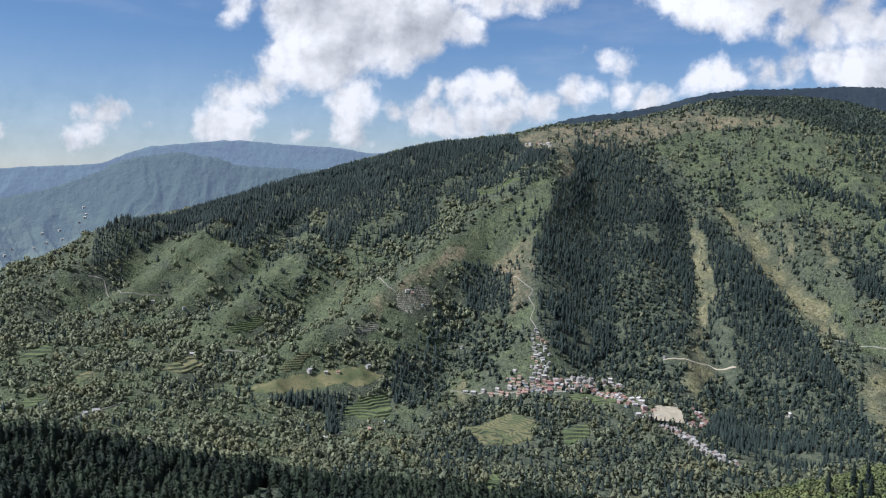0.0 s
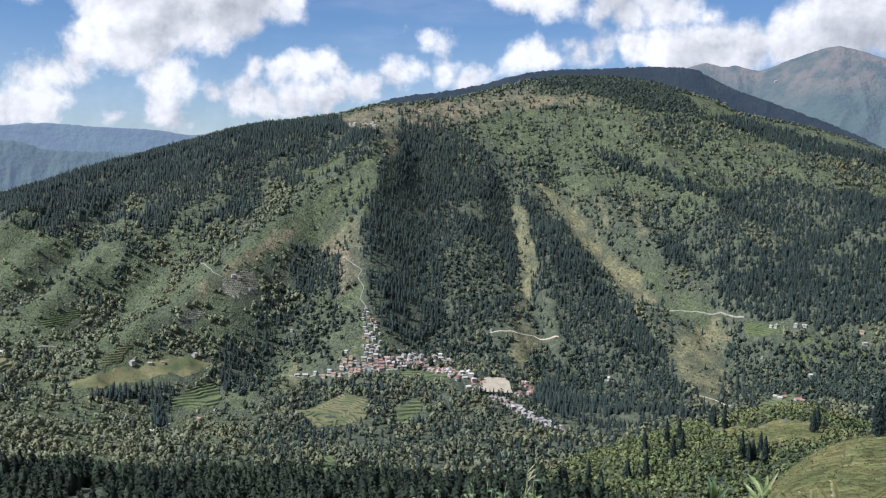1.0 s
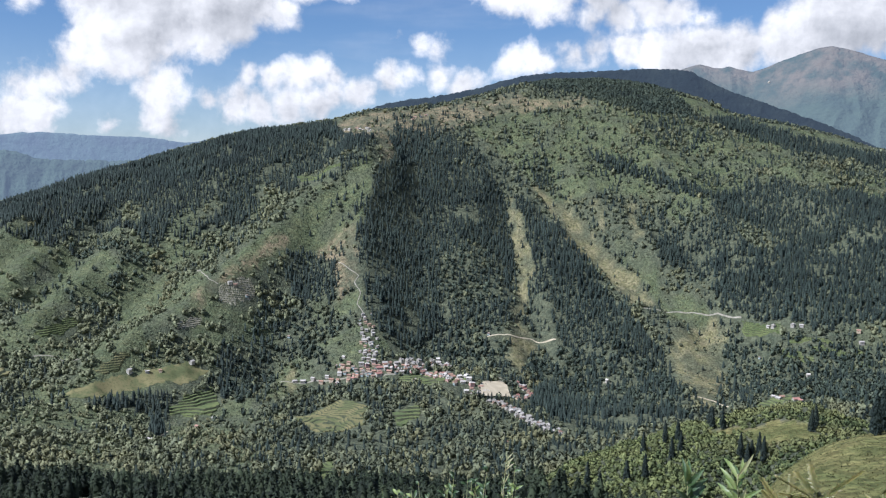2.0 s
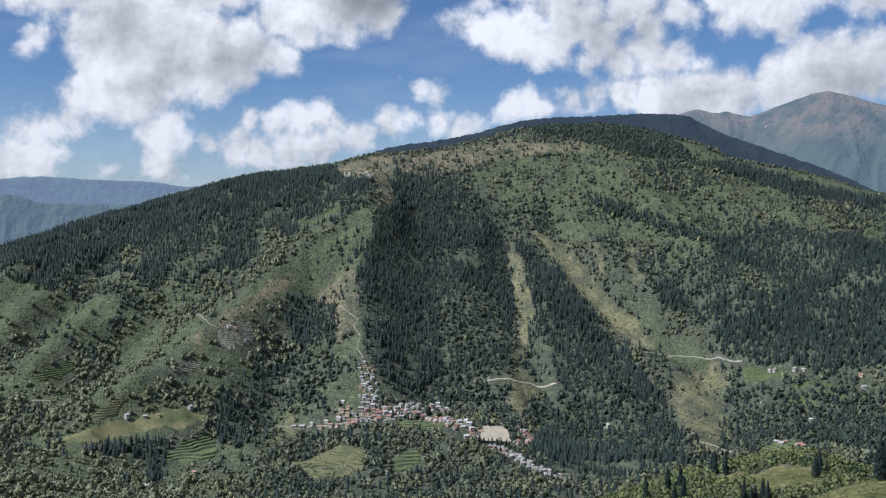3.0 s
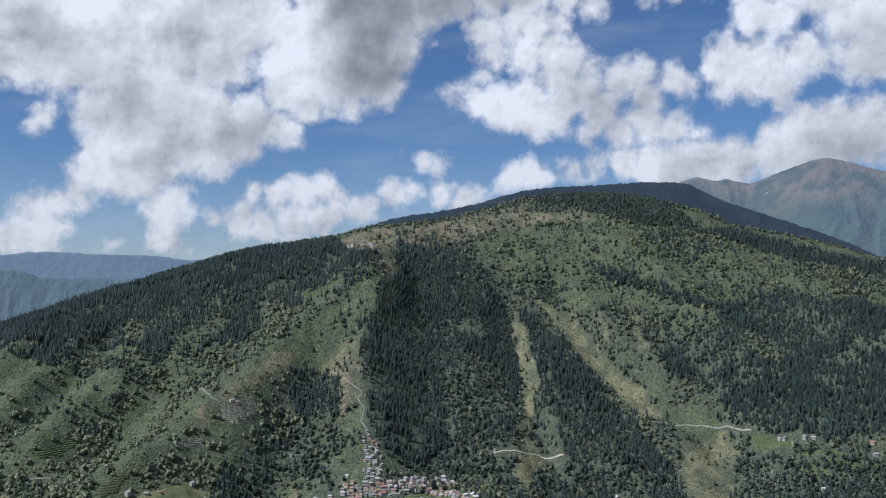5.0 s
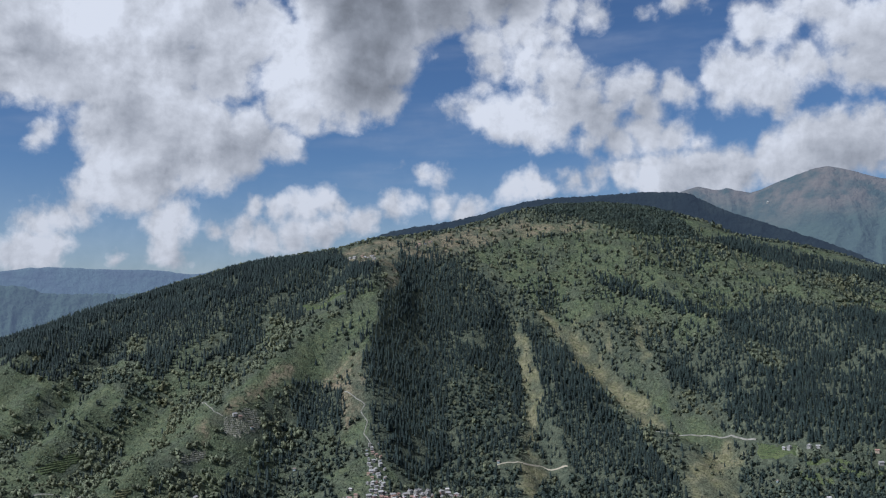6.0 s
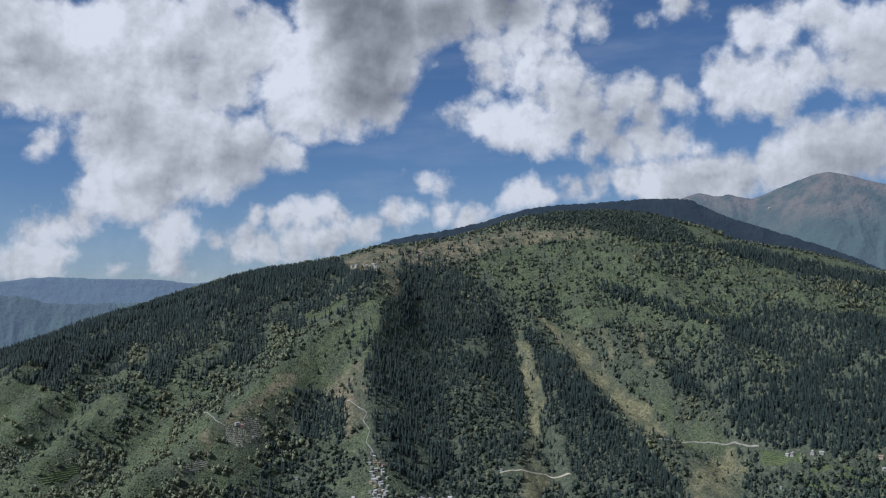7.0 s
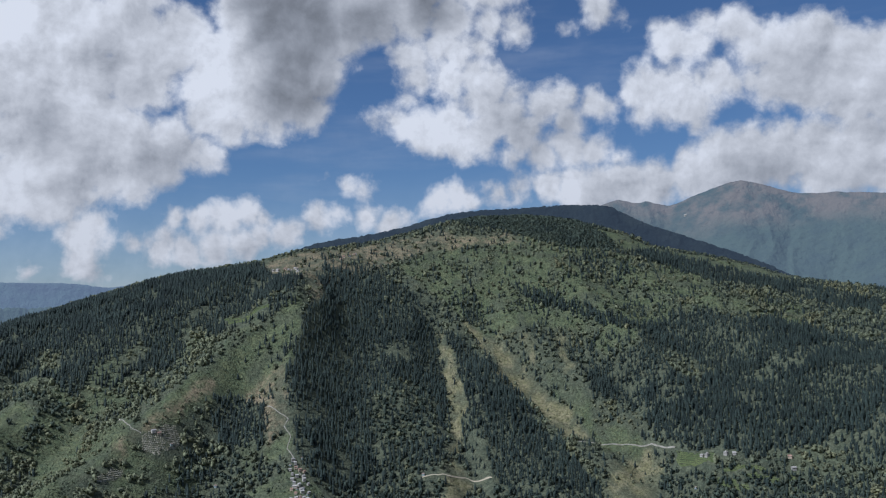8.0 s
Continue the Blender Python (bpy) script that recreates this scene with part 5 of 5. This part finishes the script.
def house(width, depth, storeys, pitched, wall, roof, label):
    """A hillside house on a tall plinth, front to -y: walls, roof, door and windows."""
    base = tagged(new("house"), label, "house", "houses of the mountain village")
    h = 2.7 * storeys
    bm = bmesh.new()
    box(bm, -width / 2, width / 2, -depth / 2, depth / 2, -4.0, h)
    if pitched:
        a = [bm.verts.new((sx * width / 2, sy, z)) for sx in (-1, 1) for sy, z in ((-depth / 2, h), (depth / 2, h), (0, h + depth * 0.28))]
        bm.faces.new(a[:3]), bm.faces.new((a[3], a[5], a[4]))
    part("wall", bm, wall, base)
    bm = bmesh.new()
    if pitched:
        for sign in (-1, 1):
            out, ridge, t, e = sign * (depth / 2 + 0.7), 0.0, 0.18, width / 2 + 0.6
            drop = h - 0.7 * 0.56
            q = [(-e, out, drop), (e, out, drop), (e, ridge, h + depth * 0.28), (-e, ridge, h + depth * 0.28)]
            lo = [bm.verts.new(c) for c in q]
            hi = [bm.verts.new((c[0], c[1], c[2] + t)) for c in q]
            bm.faces.new(lo), bm.faces.new(hi[::-1])
            for k in range(4):
                bm.faces.new((lo[k], hi[k], hi[(k + 1) % 4], lo[(k + 1) % 4]))
    else:
        box(bm, -width / 2 - 0.4, width / 2 + 0.4, -depth / 2 - 0.6, depth / 2 + 0.4, h, h + 0.25)
        box(bm, -width / 4, width / 5, 0, depth / 2 - 0.3, h + 0.25, h + 2.2)
    bmesh.ops.recalc_face_normals(bm, faces=bm.faces)
    part("roof", bm, roof, base)
    bm = bmesh.new()
    box(bm, -0.5, 0.5, -depth / 2 - 0.06, -depth / 2 + 0.02, 0, 2.05)
    part("door", bm, DOOR, base)
    for s in range(storeys):
        for x in (-width * 0.32, width * 0.32) if s == 0 else (-width * 0.32, 0, width * 0.32):
            bm = bmesh.new()
            box(bm, x - 0.65, x + 0.65, -depth / 2 - 0.05, -depth / 2 + 0.02, 0.95 + 2.7 * s, 2.15 + 2.7 * s)
            part("window", bm, GLASS, base)
    return base


MODELS = [house(9, 6.5, 1, True, WALLS[0], ROOFS[0], "white-walled village house with a grey tin roof"),
          house(8, 6, 1, True, WALLS[1], ROOFS[2], "cream village house with a rusty tin roof"),
          house(10, 7, 2, False, WALLS[2], ROOFS[1], "two-storey pink house with a pale flat roof"),
          house(9, 7, 2, True, WALLS[0], ROOFS[1], "two-storey white house with a pale tin roof"),
          house(7, 5.5, 1, True, WALLS[3], ROOFS[4], "small blue-walled house with a brown tin roof"),
          house(11, 7, 1, True, WALLS[0], ROOFS[3], "long white house with a red tin roof"),
          house(9, 7, 2, False, WALLS[0], ROOFS[0], "two-storey white house with a grey flat roof")]
taken = []
free_models = list(MODELS)


def settle(x, y, model, gap=8.0, size=0.85):
    """Puts a house on the slope with its front downhill, unless another stands there."""
    if any(math.hypot(x - a, y - b) < gap for a, b in taken):
        return False
    taken.append((x, y))
    z = height(np.array([x, x + 4, x - 4, x, x]), np.array([y, y, y, y + 4, y - 4])) + EYE
    slope = math.degrees(math.atan2(z[1] - z[2], z[3] - z[4])) if abs(z[1] - z[2]) + abs(z[3] - z[4]) > 0.5 else 0
    size *= random.uniform(0.8, 1.2)
    m = pose(x, y, float(z.max()) - 0.4, 0, 0, max(-60, min(60, -slope)) + random.uniform(-18, 18)) @ Matrix.Scale(size, 4)
    if MODELS[model] in free_models:
        free_models.remove(MODELS[model])
        MODELS[model].matrix_basis = m
    else:
        copy_thing(MODELS[model], m)
    return True


def hamlet(line, count, spread_, models, gap=8.0, size=0.85):
    p = np.array(line, float)
    d = np.concatenate([[0], np.cumsum(np.hypot(*np.diff(p, axis=0).T))])
    put, tries = 0, 0
    while put < count and tries < count * 14:
        tries += 1
        s = random.uniform(0, d[-1])
        put += settle(np.interp(s, d, p[:, 0]) + random.uniform(-spread_, spread_),
                      np.interp(s, d, p[:, 1]) + random.uniform(-spread_, spread_), random.choice(models), gap, size)


random.seed(11)
hamlet(BROWN_ROW, 16, 9, [1, 4, 1], 6.5)
hamlet(MAIN_STREET, 100, 20, [0, 1, 2, 4, 5, 6, 1, 2, 3, 4, 1], 6.4, 0.92)
hamlet(UPPER_STREET, 22, 12, [2, 3, 6, 0, 1], 8.0, 1.0)
hamlet(SPUR_ROW, 38, 17, [0, 3, 6, 0, 4, 1], 7.0, 0.72)
hamlet(LOWER_STREET, 44, 11, [0, 3, 0, 6, 1], 6.5)
hamlet(SCHOOL_SIDE, 18, 11, [1, 4, 5, 1, 2], 7)
hamlet(WEST_LANE, 8, 6, [1, 0, 2], 10)
hamlet(HILLTOP, 9, 9, [0, 3, 1, 3], 10)
hamlet(HILLTOP_EAST, 5, 8, [0, 1, 4], 10)
hamlet(TERRACE_FARM, 3, 9, [0, 4, 1], 9)
hamlet(EAST_FARM, 4, 7, [3, 0, 6, 1], 8)
hamlet(EAST_HAMLET, 5, 6, [5, 0, 1], 11)
for k, (x, y) in enumerate(LONE_HOUSES):
    settle(x, y, (3, 0, 1, 0, 4)[k % 5])

# far hamlets on the ranges behind
def far_house(sheet, bearing, slope, model):
    """A house on a far range where the line of sight at that bearing and slope meets it."""
    b, r, up = RANGE_SHEETS[sheet]
    line = up[int(np.argmin(np.abs(b - bearing)))]
    k = int(np.argmax(line / r >= slope))
    a = radians(bearing)
    copy_thing(MODELS[model], pose(r[k] * math.sin(a), r[k] * math.cos(a), line[k] + EYE, 0, 0, -bearing + random.uniform(-30, 30)))


for k, (bearing, slope) in enumerate(FAR_HOUSES):
    far_house("backdrop_hazy_hill", bearing, slope, (3, 0, 3, 6)[k % 4])
far_house("backdrop_bare_peak", *PEAK_HUT, 3)

# ---- tall single conifers on the near ridge ----
def cedar_tree(seed, label):
    base = tagged(new("cedar_tree"), label, "tree", "single conifers on the near ridge")
    v, f, n = tufted_cedar(420, seed)
    v = v * np.array([14.0, 14.0, 15.0])
    crown = new("crown", net("crown", v.tolist(), f.tolist(), CEDAR))
    crown.data.normals_split_custom_set_from_vertices(n)
    weights(crown.data, "tone", np.full(len(v), 0.45))
    crown.parent = base
    bm = bmesh.new()
    bmesh.ops.create_cone(bm, cap_ends=True, segments=8, radius1=0.34, radius2=0.05, depth=14.5, matrix=Matrix.Translation((0, 0, 6.6)))
    part("trunk", bm, BARK, base)
    return base


kinds = [cedar_tree(s, "tall narrow dark green conifer standing alone on the ridge") for s in (101, 102, 103)]
for k, (x, y) in enumerate(LONE_CEDARS + LOT_CEDARS):
    z = float(height(np.array([x]), np.array([y]))[0]) + EYE
    m = pose(x, y, z, 0, 0, random.uniform(0, 360))
    if k < 3:
        kinds[k].matrix_basis = m
        kinds[k].scale = (0.9, 0.9, random.uniform(0.85, 1.1))
    else:
        copy_thing(kinds[k % 3], m)

# ---- plants on the edge of the lookout, an arm's length or two before it ----
def leaf(bm, root, tip, width, bend=0.15, fold=0.25, face=Vector((0, -1, 0.6))):
    """A pointed leaf with a folded midrib that arches from root to tip."""
    root, tip = Vector(root), Vector(tip)
    axis = tip - root
    side = axis.cross(face).normalized()
    up = side.cross(axis).normalized()
    rows = []
    for k in range(7):
        t = k / 6
        w = width * (math.sin(math.pi * min(1, 0.08 + t * 0.92)) ** 0.75) * (1 - 0.25 * t)
        c = root + axis * t + up * (bend * axis.length * math.sin(math.pi * t))
        rows.append([bm.verts.new(c - side * w + up * w * fold), bm.verts.new(c), bm.verts.new(c + side * w + up * w * fold)])
    for a, b in zip(rows, rows[1:]):
        for k in (0, 1):
            bm.faces.new((a[k], a[k + 1], b[k + 1], b[k]))


def stalk(bm, points, radius):
    """A thin tapering stem through points."""
    rings = []
    for k, p in enumerate(points):
        r = radius * (1 - 0.75 * k / (len(points) - 1))
        rings.append([bm.verts.new(Vector(p) + Vector((r * math.cos(a * 1.0472), r * math.sin(a * 1.0472), 0))) for a in range(6)])
    for a, b in zip(rings, rings[1:]):
        for k in range(6):
            bm.faces.new((a[k], a[(k + 1) % 6], b[(k + 1) % 6], b[k]))
    bm.faces.new(rings[-1])


def spot(bearing, distance, up):
    """A place by bearing and distance from the lookout and height against the eye."""
    b = radians(bearing)
    return Vector((distance * math.sin(b), distance * math.cos(b), EYE + up))


def foot(bearing, distance):
    p = spot(bearing, distance, 0)
    p.z = float(height(np.array([p.x]), np.array([p.y]))[0]) + EYE - 0.02
    return p


def leafy_plant(bearing, distance, top, leaves, label, spread_=0.16, size=0.13, width=0.022):
    """An upright stem with long pointed leaves in a loose whorl near its top. leaves: (material, count)."""
    root, crown = foot(bearing, distance), spot(bearing, distance, top)
    base = tagged(new("leafy_plant"), label, "plant")
    base.location = root
    bm = bmesh.new()
    stalk(bm, [Vector((0, 0, 0)), (crown - root) * 0.5 + Vector((0.015, 0.01, 0)), crown - root], 0.007)
    part("stem", bm, PALE_STEM, base)
    for material, count in leaves:
        for k in range(count):
            bm = bmesh.new()
            a, t = random.uniform(0, 6.28), random.uniform(0.78, 1.0)
            start = (crown - root) * t
            length = size * random.uniform(0.7, 1.15)
            reach = random.uniform(0.35, 0.9)
            tip = start + Vector((math.cos(a) * reach, math.sin(a) * reach, random.uniform(0.35, 1.0))).normalized() * length
            leaf(bm, start, tip, width * random.uniform(0.75, 1.2))
            part("leaf", bm, material, base)
    return base


def feathery_shrub(bearing, distance, top, fronds, material, label, size=0.17):
    """Arching twigs, each with two rows of narrow leaflets."""
    root = foot(bearing, distance)
    base = tagged(new("feathery_shrub"), label, "shrub")
    base.location = root
    for k in range(fronds):
        a = random.uniform(0, 6.28)
        hub = spot(bearing, distance, top - 0.12) - root
        end = hub + Vector((math.cos(a) * size * random.uniform(0.4, 1), math.sin(a) * size * 0.6, random.uniform(-0.03, 0.15)))
        mid = (hub * 0.75 + end * 0.25) + Vector((0, 0, 0.03))
        bm = bmesh.new()
        stalk(bm, [Vector((0.02 * math.cos(a), 0.02 * math.sin(a), 0)), hub * 0.8, mid, end], 0.0032)
        twig = part("twig", bm, STRAW_LEAF, base)
        bm = bmesh.new()
        for j in range(14):
            t = j / 14
            p = mid.lerp(end, t)
            across = (end - mid).cross(Vector((0, 0, 1))).normalized()
            for sign in (-1, 1):
                leaf(bm, p, p + (across * sign * random.uniform(0.5, 0.8) + (end - mid).normalized() * 0.6 + Vector((0, 0, 0.15))) * random.uniform(0.018, 0.032) * (1.1 - 0.5 * t), 0.0042, 0.1)
        part("foliage", bm, material, twig)
    return base


def twiggy_bush(bearing, distance, top, twigs, label):
    """A low bush of thin twigs with small narrow leaves."""
    root = foot(bearing, distance)
    base = tagged(new("twiggy_bush"), label, "bush")
    base.location = root
    for k in range(twigs):
        a = random.uniform(0, 6.28)
        end = spot(bearing, distance, top - random.uniform(0, 0.12)) - root + Vector((random.uniform(-0.16, 0.16), random.uniform(-0.12, 0.12), 0))
        bm = bmesh.new()
        stalk(bm, [Vector((0.03 * math.cos(a), 0.03 * math.sin(a), 0)), end * 0.6 + Vector((0.02 * math.cos(a), 0, 0)), end], 0.003)
        twig = part("twig", bm, PALE_STEM, base)
        bm = bmesh.new()
        for j in range(16):
            t = random.uniform(0.66, 1.0)
            p = end * t
            b = random.uniform(0, 6.28)
            leaf(bm, p, p + Vector((math.cos(b), math.sin(b), random.uniform(0.2, 1))).normalized() * random.uniform(0.018, 0.040), 0.0056)
        part("foliage", bm, random.choice((DARK_LEAF, DARK_LEAF, DARK_LEAF, FRESH_LIT_LEAF)), twig)
    return base


def flowering_grass(bearing, distance, top):
    """A tall pale grass stem that forks below its plume."""
    root = foot(bearing, distance)
    base = tagged(new("tall_grass"), "tall pale grass stem with a forked feathery plume", "grass")
    base.location = root
    end = spot(bearing, distance, top) - root
    bm = bmesh.new()
    stalk(bm, [Vector((0, 0, 0)), end * 0.5 + Vector((-0.02, 0, 0)), end * 0.86 + Vector((-0.015, 0, 0)), end], 0.004)
    stem = part("stem", bm, PALE_STEM, base)
    for k in range(9):
        bm = bmesh.new()
        t = random.uniform(0.86, 0.99)
        p = end * t + Vector((-0.012 * (1 - t) * 8, 0, 0))
        tip = p + Vector((random.uniform(-0.015, 0.045), random.uniform(-0.03, 0.03), random.uniform(0.015, 0.045)))
        leaf(bm, p, tip, 0.0022, 0.2)
        part("spikelet", bm, PALE_STEM, stem)
    for k in range(2):
        bm = bmesh.new()
        leaf(bm, end * 0.72, end * 0.72 + Vector((-0.05 - 0.02 * k, 0.02, -0.10 + 0.07 * k)), 0.003, 0.3)
        part("blade", bm, FRESH_LIT_LEAF, base)
    return base


random.seed(5)
leafy_plant(15.4, 2.6, -0.86, [(DARK_LEAF, 14), (FRESH_LIT_LEAF, 4)], "broad-leaved plant with dark green upright leaves", size=0.085, width=0.0085)
leafy_plant(18.3, 2.7, -0.86, [(FRESH_LIT_LEAF, 16), (DARK_LEAF, 5), (PALE_STEM, 3)], "sunlit plant with long fresh green leaves", size=0.085, width=0.0075)
leafy_plant(17.2, 2.5, -0.93, [(FRESH_LIT_LEAF, 9), (DARK_LEAF, 3)], "low sunlit plant with broad fresh green leaves", size=0.10, width=0.012)
feathery_shrub(22.8, 2.9, -0.90, 20, STRAW_LEAF, "feathery yellow-green shrub with narrow leaflets")
feathery_shrub(21.2, 3.0, -1.0, 14, STRAW_LEAF, "low feathery straw-coloured shrub")
leafy_plant(26.2, 2.8, -0.90, [(STRAW_LEAF, 8)], "plant with yellowing pointed leaves", size=0.09, width=0.010)
twiggy_bush(0.6, 3.2, -1.06, 22, "low bush of thin twigs with small dark leaves")
twiggy_bush(-1.6, 3.2, -1.10, 16, "thin twiggy bush with pale leaf tips")
twiggy_bush(3.0, 3.3, -1.10, 14, "low twiggy bush with narrow leaves")
flowering_grass(4.3, 3.0, -0.93)
